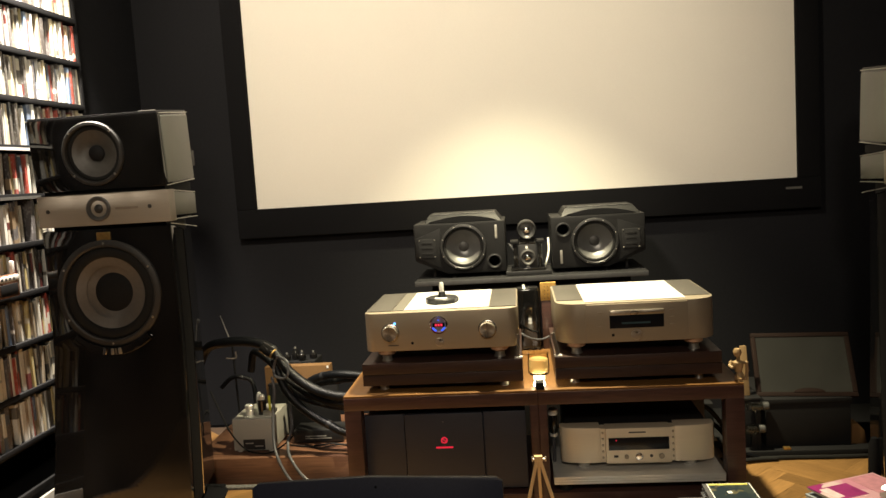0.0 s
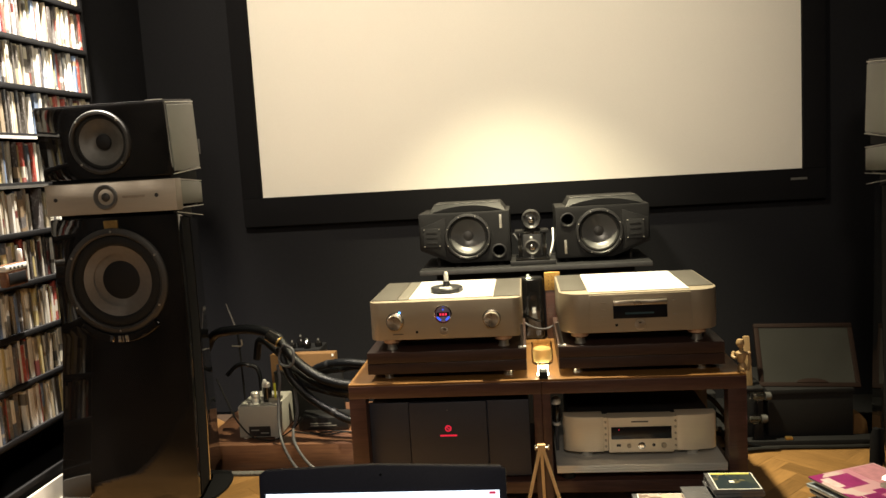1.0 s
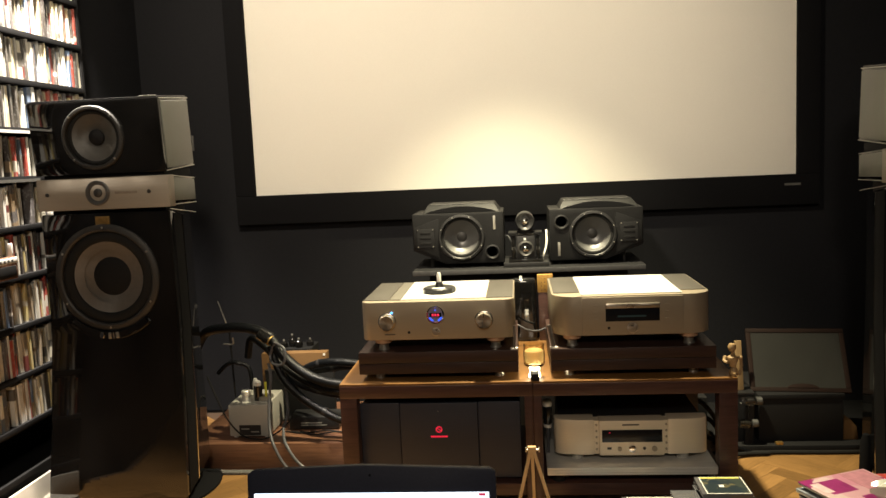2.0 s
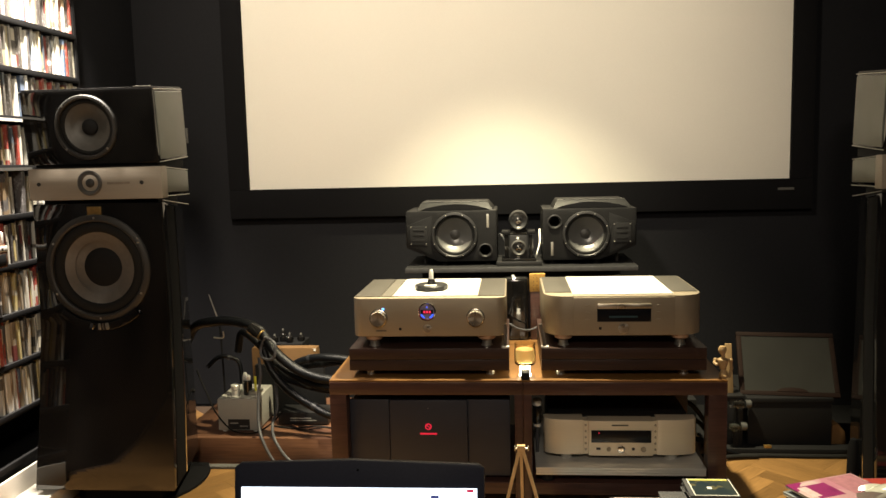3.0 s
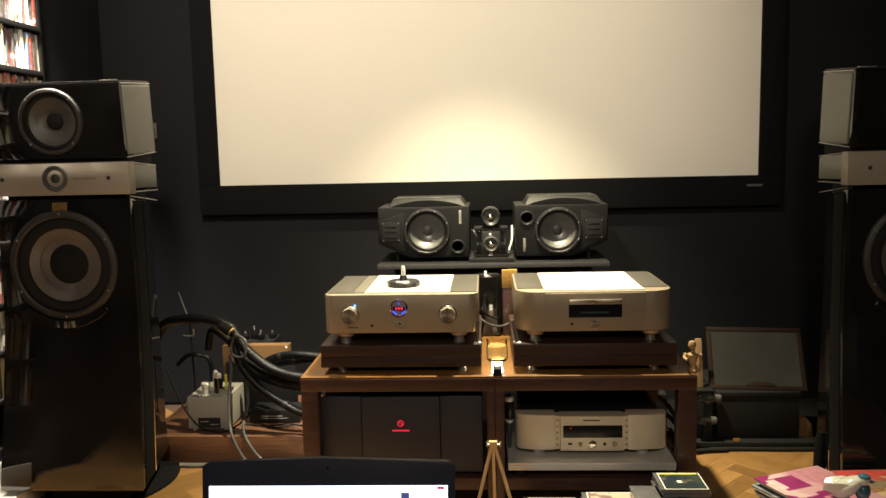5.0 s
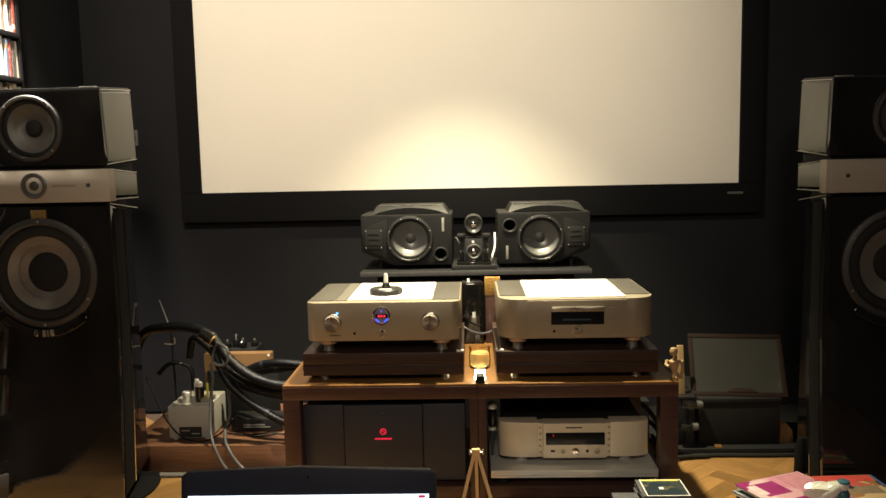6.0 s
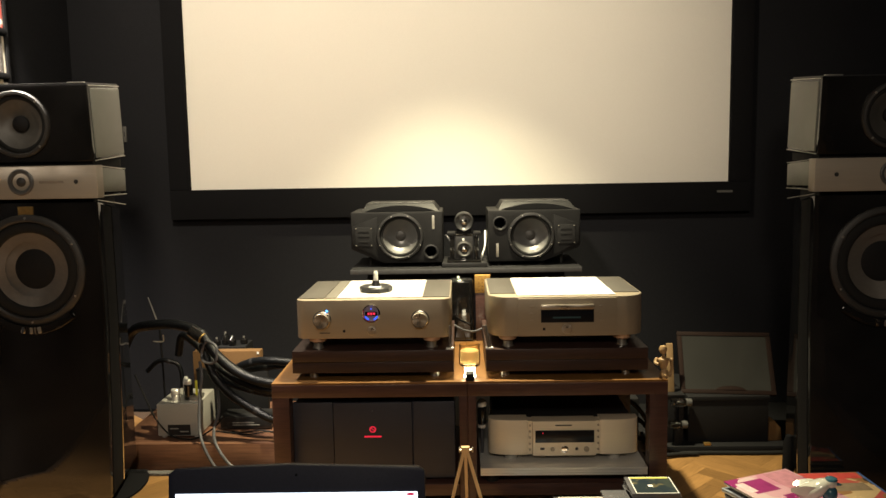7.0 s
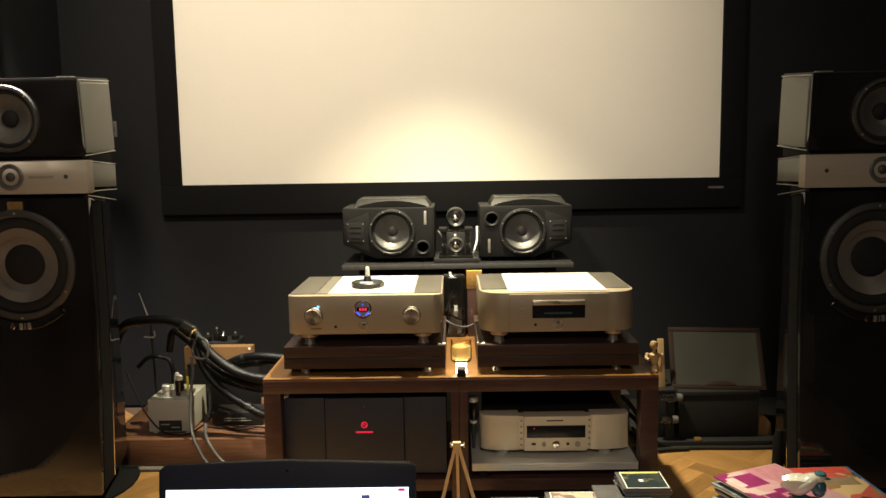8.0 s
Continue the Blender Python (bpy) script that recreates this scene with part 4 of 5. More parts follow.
def monitor(x, flip):
    s = thing("monitor_speaker", x, 2.875, 0.660, "charcoal studio monitor lying on its side on small pads", "loudspeaker", "pair of centre monitors")
    w, h, k = 0.167, 0.192, -1 if flip else 1
    if not flip:
        out = [(-w, 0.068), (-0.049, 0.015), (w, 0.015), (w, 0.010 + h), (-w, 0.010 + h)]
    else:
        out = [(-w, 0.015), (0.036, 0.015), (w, 0.067), (w, 0.010 + h), (-w, 0.010 + h)]
    box = part("cabinet", front_prism(out, 0, 0.25, 0.005), CABINET_GREY, s)
    cx, cz = (0.012, 0.112) if not flip else (-0.012, 0.108)
    cut(box, bore(cx, cz, 0.076, -0.03, 0.06), bore(k * 0.124, 0.055 if not flip else 0.155, 0.021, -0.03, 0.12))
    facet = [(-w + 0.004, 0.082), (-0.07, 0.036), (-0.07, 0.185), (-w + 0.004, 0.150)]
    if flip:
        facet = [(-a, b) for a, b in facet]
    part("front_facet", front_prism(facet, -0.0025, 0.004, 0.002), CABINET_GREY, s, "angled front facet")
    hump = [[(-0.130, 0.02, 0.201), (0.155, 0.02, 0.201), (0.155, 0.24, 0.201), (-0.130, 0.24, 0.201)],
            [(-0.112, 0.05, 0.232), (0.132, 0.05, 0.232), (0.132, 0.22, 0.232), (-0.112, 0.22, 0.232)]]
    part("top_hump", loft(hump, True, 0.003), CABINET_GREY, s, "raised top hump")
    bow = [(-0.116 + 0.256 * i / 16, 0.2035 + 0.021 * math.sin(math.pi * i / 16) ** 0.8) for i in range(17)]
    # Paler line draws the light caught by the hump's upper edge.
    part("hump_lip", tube([(-0.111, 0.049, 0.2325), (0.131, 0.049, 0.2325)], 0.0012, 6), EDGE_GREY, s, "thin paler line for the lit hump edge")
    part("hump_recess", front_prism(bow, 0.0155, 0.060), VELVET, s, "dark curved recess")
    driver(s, "woofer", cx, cz, 0, 0.085, 0.063, 0.019, CONE_GREY, RIM, "grey woven-cone woofer", 0.026, 8, False, 0.0022, SATIN_BLACK)
    px, pz = k * 0.124, 0.055 if not flip else 0.155
    part("port", lathe([(0.027, 0.0), (0.027, 0.005), (0.023, 0.006), (0.020, 0.001), (0.018, -0.002)], (px, 0, pz), "f", 32), SATIN_BLACK, s)
    bx, bz = k * 0.134, 0.163 if not flip else 0.057
    part("badge", block(bx - 0.0045, bx + 0.0045, -0.002, 0.001, bz - 0.025, bz + 0.025, 0.001), STEEL, s, "narrow metal badge")
    tx = -k * 0.118
    plate = part("tweeter_plate", block(tx - 0.034, tx + 0.030, -0.005, -0.001, 0.078, 0.148, 0.002), MATTE_BLACK, s, "black ribbon tweeter plate")
    for tz in (0.094, 0.114, 0.132):
        part("ribbon_bar", block(tx - 0.022, tx + 0.018, -0.0060, -0.004, tz - 0.004, tz + 0.004, 0.001), CABINET_GREY, plate)
    for sx in (-0.030, 0.026):
        for sz in (0.082, 0.144):
            part("screw", lathe([(0.0025, 0), (0.002, 0.002), (0, 0.002)], (tx + sx, -0.0045, sz), "f", 8), STEEL, plate)
    for fx in (-0.030 if not flip else -0.13, 0.13 if not flip else 0.030):
        for fy in (0.04, 0.20):
            part("pad", lathe([(0, 0), (0.012, 0), (0.012, 0.0175), (0, 0.0175)], (fx, fy, 0), "z", 14), RUBBER, s)
    part("prop", lathe([(0, 0), (0.006, 0), (0.006, 0.040), (0, 0.040)], (-k * 0.105, 0.06, 0), "z", 12), RIM, s, "thin prop under the raised end")


def ring_tweeters():
    base = thing("tweeter_stand", 0.054, 2.865, 0.660, "small black stand block between the monitors", "stand")
    part("block", block(-0.082, 0.082, -0.02, 0.12, 0, 0.016, 0.002), SATIN_BLACK, base)
    s = thing("super_tweeter", 0.053, 2.86, 0.676, "black add-on tweeter with silver dome between side posts", "tweeter", "add-on tweeters")
    part("foot_plate", block(-0.062, 0.062, -0.01, 0.09, 0, 0.010, 0.002), GLOSS_BLACK, s)
    part("housing", block(-0.034, 0.034, 0.0, 0.08, 0.010, 0.096, 0.005), SATIN_BLACK, s)
    for sx in (-1, 1):
        part("side_post", block(sx * 0.044 - 0.007, sx * 0.044 + 0.007, 0.0, 0.06, 0.010, 0.098, 0.003), GLOSS_BLACK, s)
        part("post_cap", block(sx * 0.046 - 0.015, sx * 0.046 + 0.015, -0.004, 0.064, 0.098, 0.110, 0.003), CABINET_GREY, s)
    part("ring", lathe([(0.029, 0), (0.030, 0.006), (0.024, 0.009), (0.016, 0.002), (0.014, -0.001)], (0, 0, 0.048), "f", 32), RIM, s)
    part("dome", lathe([(0.012, 0.0), (0.010, 0.006), (0.005, 0.009), (0, 0.010)], (0, 0, 0.048), "f", 24), CHROME, s, "silver dome")
    part("tag", block(-0.006, 0.004, -0.002, 0.001, 0.014, 0.023), WHITE_PLASTIC, s, "white tag")
    part("tag", block(-0.007, 0.001, -0.002, 0.001, 0.080, 0.088), WHITE_PLASTIC, s, "white tag")
    u = thing("super_tweeter", 0.053, 2.86, 0.772, "round black add-on tweeter with silver dome", "tweeter", "add-on tweeters")
    part("neck", block(-0.030, 0.030, 0.0, 0.06, 0.0, 0.020, 0.003), GLOSS_BLACK, u)
    part("housing", lathe([(0, -0.075), (0.030, -0.075), (0.034, -0.06), (0.035, 0.0), (0.031, 0.006), (0.024, 0.002), (0.018, -0.003), (0, -0.003)], (0, 0, 0.052), "f", 36), SATIN_BLACK, u)
    part("dome", lathe([(0.012, -0.003), (0.010, 0.005), (0.005, 0.008), (0, 0.009)], (0, 0, 0.052), "f", 24), CHROME, u, "silver dome")
    part("tag", block(-0.005, 0.005, -0.004, 0.001, 0.021, 0.030), WHITE_PLASTIC, u, "white tag")
    solid("speaker_wire", tube([(0.107, 2.90, 0.664), (0.118, 2.93, 0.69), (0.131, 2.95, 0.73), (0.133, 2.98, 0.78)], 0.0035, 8), WHITE_PLASTIC, "white wire rising behind the monitor", "wire")
    solid("speaker_wire", tube([(0.02, 2.96, 0.70), (0.0, 2.95, 0.745), (-0.012, 2.96, 0.765), (-0.02, 2.99, 0.76)], 0.0025, 8), CABLE_GREY, "grey wire looping behind the monitor", "wire")


monitor_stand()
monitor(-0.192, False)
monitor(0.308, True)
ring_tweeters()


# low bench with the small power supply and the cable loom
bench = thing("low_bench", -0.86, 2.69, 0, "low reddish wooden bench board near the rack", "bench")
part("top", block(-0.33, 0.33, -0.07, 0.46, 0.052, 0.076, 0.003), BENCH_WOOD, bench)
part("front_board", block(-0.33, 0.33, -0.090, -0.070, 0, 0.099, 0.003), BENCH_WOOD, bench)
part("rear_board", block(-0.33, 0.33, 0.43, 0.45, 0, 0.052, 0.002), DARK_WOOD, bench)
solid("rug", block(-0.36, 0.30, -0.012, 0.016, 0, 0.010, 0.003), RUG_MAT, "speckled grey rug strip along the bench", "rug", (-0.82, 2.575, 0))


def power_supply():
    s = thing("tube_power_supply", -0.975, 2.72, 0.076, "grey metal power supply box with knobs on top", "power supply")
    part("casing", block(-0.075, 0.075, 0, 0.20, 0.008, 0.126, 0.004), GREY_PAINT, s)
    lab = part("label_plate", block(-0.038, 0.043, -0.0012, 0.001, 0.012, 0.050), LABEL_BLACK, s, "black label plate")
    part("print_bar", block(0.006, 0.036, -0.002, -0.001, 0.023, 0.027), INK_GREY, lab)
    part("print_bar", block(-0.030, 0.000, -0.002, -0.001, 0.034, 0.038), INK_GREY, lab)
    for fx in (-0.058, 0.058):
        for fy in (0.02, 0.18):
            part("foot", lathe([(0, 0), (0.009, 0), (0.009, 0.008), (0, 0.008)], (fx, fy, 0), "z", 12), WHITE_PLASTIC, s)
    part("knob", lathe([(0, 0.126), (0.015, 0.126), (0.015, 0.146), (0.013, 0.148), (0.0165, 0.151), (0.0165, 0.165), (0.014, 0.168), (0, 0.169)], (-0.020, 0.045, 0), "z", 24), SATIN_SILVER, s, "ribbed chrome knob")
    part("socket", lathe([(0, 0.126), (0.016, 0.126), (0.016, 0.178), (0.013, 0.181), (0, 0.181)], (0.022, 0.060, 0), "z", 20), GLOSS_BLACK, s, "black tube socket")
    part("cap", lathe([(0, 0.181), (0.012, 0.181), (0.013, 0.193), (0.008, 0.199), (0, 0.200)], (0.022, 0.060, 0), "z", 20), SATIN_SILVER, s, "chrome cap")
    part("switch", lathe([(0, 0.126), (0.011, 0.126), (0.011, 0.180), (0.006, 0.196), (0, 0.197)], (-0.002, 0.105, 0), "z", 16), SATIN_SILVER, s)
    part("marker", block(0.050, 0.058, 0.05, 0.054, 0.126, 0.196, 0.001), surface("yellow_green_plastic", (0.55, 0.55, 0.05), 0.4), s, "yellow-green tab")
    part("clamp", block(0.030, 0.070, 0.04, 0.09, 0.126, 0.142, 0.002), STEEL, s)


power_supply()
carton = thing("cardboard_box", -0.838, 2.93, 0.076, "slim brown cardboard box standing behind the cables", "cardboard box")
part("carton", block(-0.145, 0.112, 0, 0.045, 0, 0.264, 0.002), CARDBOARD, carton)
part("sticker", block(0.100, 0.108, -0.0015, 0.001, 0.252, 0.261), WHITE_PLASTIC, carton)
dim = thing("small_black_case", -0.800, 2.905, 0.076, "small matte black case behind the cables", "case")
part("body", block(-0.165, 0.105, 0, 0.022, 0, 0.196, 0.003), MATTE_BLACK, dim)
part("lid", block(-0.166, 0.106, -0.001, 0.0225, 0.196, 0.203, 0.001), MATTE_BLACK, dim)
adap = thing("small_adapter_box", -0.755, 2.80, 0.076, "flat black adapter box with a printed strip", "adapter")
part("casing", block(-0.095, 0.095, 0, 0.10, 0.004, 0.050, 0.004), SATIN_BLACK, adap)
part("print_bar", block(-0.05, 0.03, -0.001, 0.001, 0.026, 0.030), INK_GREY, adap)
part("print_bar", block(-0.05, 0.05, -0.001, 0.001, 0.018, 0.021), INK_GREY, adap)
part("foot", block(-0.085, 0.085, 0.01, 0.09, 0, 0.004), RUBBER, adap)

LOOM = (
    (0.017, [(-1.22, 2.86, 0.36), (-1.15, 2.80, 0.452), (-1.06, 2.75, 0.482), (-0.96, 2.72, 0.488), (-0.87, 2.69, 0.464), (-0.80, 2.66, 0.385), (-0.70, 2.63, 0.325), (-0.58, 2.60, 0.305), (-0.46, 2.66, 0.30)]),
    (0.013, [(-0.99, 2.80, 0.36), (-0.965, 2.78, 0.434), (-0.905, 2.75, 0.41), (-0.82, 2.70, 0.347), (-0.72, 2.66, 0.295), (-0.60, 2.62, 0.273), (-0.46, 2.68, 0.27)]),
    (0.014, [(-0.87, 2.71, 0.42), (-0.83, 2.68, 0.323), (-0.76, 2.65, 0.255), (-0.67, 2.62, 0.208), (-0.59, 2.60, 0.178), (-0.47, 2.66, 0.15)]),
    (0.014, [(-0.86, 2.85, 0.23), (-0.79, 2.81, 0.30), (-0.71, 2.75, 0.343), (-0.62, 2.70, 0.360), (-0.50, 2.68, 0.35)]),
    (0.012, [(-0.84, 2.86, 0.22), (-0.77, 2.83, 0.285), (-0.66, 2.75, 0.325), (-0.56, 2.70, 0.342), (-0.47, 2.68, 0.33)]),
    (0.011, [(-0.90, 2.78, 0.40), (-0.85, 2.74, 0.335), (-0.79, 2.70, 0.290), (-0.70, 2.68, 0.262), (-0.60, 2.66, 0.250), (-0.47, 2.69, 0.24)]),
    (0.009, [(-0.86, 2.76, 0.37), (-0.815, 2.72, 0.265), (-0.74, 2.70, 0.205), (-0.65, 2.68, 0.165), (-0.56, 2.67, 0.140), (-0.47, 2.69, 0.12)]),
    (0.008, [(-1.17, 2.95, 0.26), (-1.13, 2.95, 0.296), (-1.085, 2.95, 0.301), (-1.04, 2.95, 0.27), (-1.03, 2.93, 0.14)]),
)
for r, pts in LOOM:
    c = thing("power_cable", *pts[0], "thick black braided power cable bundled beside the rack", "cable", "braided power cables")
    base = Vector(pts[0])
    line = [tuple(Vector(p) - base) for p in pts]
    part("sleeve", tube(line, r * 1.02, 12, 8), CABLE_BLACK, c)
    mid = line[len(line) // 2]
    nxt = line[len(line) // 2 + 1]
    d = (Vector(nxt) - Vector(mid)) * 0.16
    part("collar", tube([tuple(mid), tuple(Vector(mid) + d)], r * 1.14, 12), SATIN_BLACK, c)
solid("cable_tie", tube([(-0.838, 2.66, 0.445), (-0.800, 2.640, 0.425), (-0.805, 2.635, 0.375), (-0.850, 2.655, 0.372), (-0.862, 2.675, 0.40), (-0.838, 2.66, 0.445)], 0.005, 8), CABLE_GREY, "grey strap round the cable loom", "cable tie")
plug = thing("cable_plug", -0.900, 2.69, 0.473, "black mains plug with worn brass ring", "plug")
part("shell", moved(lathe([(0, 0), (0.021, 0), (0.022, 0.03), (0.019, 0.05), (0, 0.052)], (0, 0, 0), "x", 20), pose(0, 0, 0, 0, 28, -18)), GLOSS_BLACK, plug)
part("ring", moved(lathe([(0.0185, 0.048), (0.0195, 0.049), (0.0195, 0.053), (0.017, 0.054)], (0, 0, 0), "x", 20), pose(0, 0, 0, 0, 28, -18)), BRASS, plug)
for pts in ([(-0.876, 2.69, 0.362), (-0.862, 2.66, 0.316), (-0.868, 2.645, 0.246), (-0.862, 2.61, 0.16), (-0.838, 2.572, 0.10), (-0.79, 2.55, 0.03), (-0.73, 2.54, 0.008), (-0.60, 2.52, 0.006)],
            [(-0.835, 2.74, 0.26), (-0.818, 2.69, 0.181), (-0.822, 2.640, 0.135), (-0.795, 2.575, 0.100), (-0.736, 2.55, 0.035), (-0.654, 2.54, 0.008), (-0.56, 2.52, 0.006)]):
    solid("signal_cable", tube(pts, 0.0055, 8, 8), CABLE_GREY, "thin grey cable hanging over the bench edge", "cable", group="thin grey cables")
for pts in ([(-1.12, 2.72, 0.31), (-1.08, 2.70, 0.232), (-1.048, 2.70, 0.156), (-0.998, 2.70, 0.096), (-0.945, 2.70, 0.080), (-0.90, 2.70, 0.085), (-0.845, 2.70, 0.118), (-0.805, 2.705, 0.160)],
            [(-0.86, 2.78, 0.081), (-0.78, 2.76, 0.080), (-0.70, 2.78, 0.081), (-0.60, 2.75, 0.080)],
            [(-0.80, 2.775, 0.080), (-0.74, 2.74, 0.080), (-0.66, 2.76, 0.083), (-0.56, 2.74, 0.080)]):
    solid("thin_wire", tube(pts, 0.003, 6, 8), RUBBER, "thin black wire lying across the bench", "wire", group="thin black wires")
aerial = thing("aerial", -1.112, 2.95, 0.076, "thin bright metal aerial on a dark mast", "aerial")
part("mast", tube([(0.0, 0.02, 0.0), (0.0, 0.01, 0.20), (0.0, 0.0, 0.36)], 0.004, 8), MATTE_BLACK, aerial)
part("whip", tube([(0.0, 0.0, 0.355), (-0.037, 0.0, 0.472)], 0.0035, 8, 8, 0.0015), STEEL, aerial, "thin bright whip")
part("clip", tube([(-0.028, 0.0, 0.302), (0.010, 0.0, 0.301), (0.012, 0.0, 0.326)], 0.003, 8), STEEL, aerial)
valve = thing("valve_preamp", -0.885, 3.03, 0.076, "small black valve unit with glossy valves on top", "valve unit")
part("casing", block(-0.075, 0.075, 0, 0.12, 0, 0.258, 0.004), MATTE_BLACK, valve)
for vx, vy, vz in ((-0.045, 0.03, 0.026), (-0.012, 0.04, 0.046), (0.020, 0.02, 0.034), (0.058, 0.05, 0.026)):
    v = part("valve", lathe([(0, 0.258), (0.013, 0.258), (0.016, 0.267), (0.015, 0.258 + vz * 0.7), (0.006, 0.258 + vz), (0, 0.258 + vz)], (vx, vy, 0), "z", 16), GLOSS_BLACK, valve, "glossy dark valve")
    part("cap", lathe([(0, 0.258 + vz), (0.004, 0.258 + vz), (0.003, 0.264 + vz), (0, 0.265 + vz)], (vx, vy, 0), "z", 12), STEEL, v)


# things on the other side of the rack
solid("stage_board", block(-0.42, 0.42, 0, 0.5, 0, 0.024, 0.003), MATTE_BLACK, "low black board along the back wall", "board", (1.12, 2.73, 0))
blackbox = thing("black_box", 0.995, 2.77, 0.024, "matte black storage box under a framed pane", "storage box")
part("body", block(-0.150, 0.135, 0, 0.30, 0, 0.168, 0.004), MATTE_BLACK, blackbox)
part("lid", block(-0.153, 0.138, -0.003, 0.303, 0.152, 0.170, 0.003), MATTE_BLACK, blackbox)


def framed_pane():
    s = thing("framed_pane", 0.993, 2.79, 0.196, "dark wood frame with dusty grey pane leaning back", "picture frame", rz=-7)
    lean = pose(0, 0, 0, -33)
    a, h = 0.165, 0.236
    part("pane", moved(block(-a + 0.012, a - 0.012, 0.003, 0.008, 0.010, h - 0.012), lean), MIRROR_GREY, s, "dusty grey pane")
    for x0, x1, z0, z1 in ((-a, a, 0, 0.016), (-a, a, h - 0.016, h), (-a, -a + 0.016, 0.016, h - 0.016), (a - 0.016, a, 0.016, h - 0.016)):
        part("frame_bar", moved(block(x0, x1, 0, 0.018, z0, z1, 0.002), lean), FRAME_WOOD, s)
    arc = [(0.052 * math.cos(math.pi * i / 10), 0.014 + 0.016 * math.sin(math.pi * i / 10)) for i in range(11)]
    part("catch", moved(front_prism([(x + 0.01, z) for x, z in arc], -0.002, 0.006, 0.001), lean), FRAME_WOOD, s, "curved wooden catch")


framed_pane()
solid("cork_wedge", loft([[(-0.026, 0, 0), (0.026, 0, 0), (0.018, 0, 0.048), (-0.004, 0, 0.074), (-0.024, 0, 0.070)], [(-0.026, 0.05, 0), (0.026, 0.05, 0), (0.018, 0.05, 0.048), (-0.004, 0.05, 0.074), (-0.024, 0.05, 0.070)]], True, 0.003), CARDBOARD, "small tan wedge standing beside the black box", "wedge", (1.160, 2.78, 0.024))
crate = thing("black_crate", 0.785, 2.82, 0.024, "small black crate standing beside the rack", "crate")
part("body", block(-0.035, 0.045, -0.05, 0.05, 0, 0.170, 0.004), MATTE_BLACK, crate)
part("lid", block(-0.037, 0.047, -0.052, 0.052, 0.170, 0.178, 0.002), SATIN_BLACK, crate)
plank = thing("pine_offcut", 0.792, 2.80, 0.202, "pale pine offcut standing on a black crate", "plank")
part("board", moved(block(-0.011, 0.011, 0, 0.012, 0, 0.176, 0.002), pose(0, 0, 0, -4, -2.0, 0)), DARK_PINE, plank)
for tz, ty in ((0.060, 2.745), (0.138, 2.752)):
    t = thing("spare_valve", 0.796 if tz < 0.1 else 0.812, ty, 0.024, "glass valve with chrome base in a black holder", "valve", "spare valves")
    part("holder", block(-0.008, 0.008, -0.006, 0.006, 0, tz, 0.002), MATTE_BLACK, t)
    z = tz + 0.016
    part("bulb", lathe([(0, -0.036), (0.012, -0.034), (0.016, -0.015), (0.016, 0.012), (0.011, 0.018)], (0, 0, z), "x", 20), CLEAR, t, "clear glass bulb")
    part("base", lathe([(0.011, 0.018), (0.0145, 0.019), (0.0145, 0.036), (0.010, 0.040), (0, 0.040)], (0, 0, z), "x", 20), CONE_GREY, t, "dull chrome base")
    part("filament", lathe([(0, -0.02), (0.006, -0.02), (0.006, 0.012), (0, 0.012)], (0, 0, z), "x", 12), RIM, t)
plug2 = thing("interconnect_plug", 0.095, 2.25, 0.131, "black plug with chrome cap on an upright grey cable", "plug")
part("cable", tube([(0.0, 0.03, 0.0), (0.0, 0.02, 0.06), (0.0, 0.0, 0.142)], 0.005, 8), CABLE_GREY, plug2)
part("shell", lathe([(0, 0.146), (0.009, 0.146), (0.0125, 0.152), (0.0125, 0.196), (0.011, 0.202), (0, 0.202)], (0, 0, 0), "z", 20), GLOSS_BLACK, plug2)
part("collar", lathe([(0, 0.138), (0.011, 0.138), (0.012, 0.142), (0.011, 0.147), (0, 0.147)], (0, 0, 0), "z", 20), SATIN_SILVER, plug2, "silver collar")
part("cap", lathe([(0, 0.202), (0.013, 0.202), (0.0145, 0.208), (0.0130, 0.217), (0.007, 0.222), (0, 0.223)], (0, 0, 0), "z", 20), SATIN_SILVER, plug2, "chrome cap")
for pts in ([(0.47, 2.60, 0.28), (0.55, 2.64, 0.24), (0.63, 2.67, 0.20), (0.70, 2.70, 0.10), (0.74, 2.71, 0.02)], [(0.46, 2.62, 0.22), (0.56, 2.66, 0.17), (0.66, 2.70, 0.13), (0.73, 2.71, 0.02)],
            [(0.46, 2.60, 0.16), (0.58, 2.66, 0.11), (0.68, 2.69, 0.06), (0.80, 2.70, 0.012)]):
    solid("interconnect_cable", tube(pts, 0.008, 8), CABLE_BLACK, "black interconnect cable running down behind the rack", "cable", group="cables behind the rack")
mains = thing("mains_block", 0.52, 2.76, 0, "black mains distribution box on the floor", "mains box")
part("casing", block(-0.14, 0.14, -0.03, 0.10, 0, 0.20, 0.004), MATTE_BLACK, mains)
for i in range(3):
    part("socket", lathe([(0.020, 0), (0.020, 0.003), (0.016, 0.001), (0, 0.001)], (-0.09 + i * 0.09, -0.030, 0.10), "f", 20), SATIN_BLACK, mains)
for pts in ([(0.66, 2.70, 0.010), (0.76, 2.705, 0.010), (0.90, 2.712, 0.008), (1.05, 2.708, 0.008), (1.2, 2.71, 0.008)],
            [(0.63, 2.60, 0.010), (0.70, 2.66, 0.012), (0.78, 2.69, 0.012), (0.86, 2.70, 0.010)]):
    solid("floor_cable", tube(pts, 0.007, 8), RUBBER, "black cable lying on the floor", "cable", group="floor cables")
solid("cable_clip", block(-0.012, 0.012, -0.008, 0.008, 0, 0.010, 0.002), BRASS, "small brass cable clip on the board", "clip", (0.905, 2.742, 0.024))


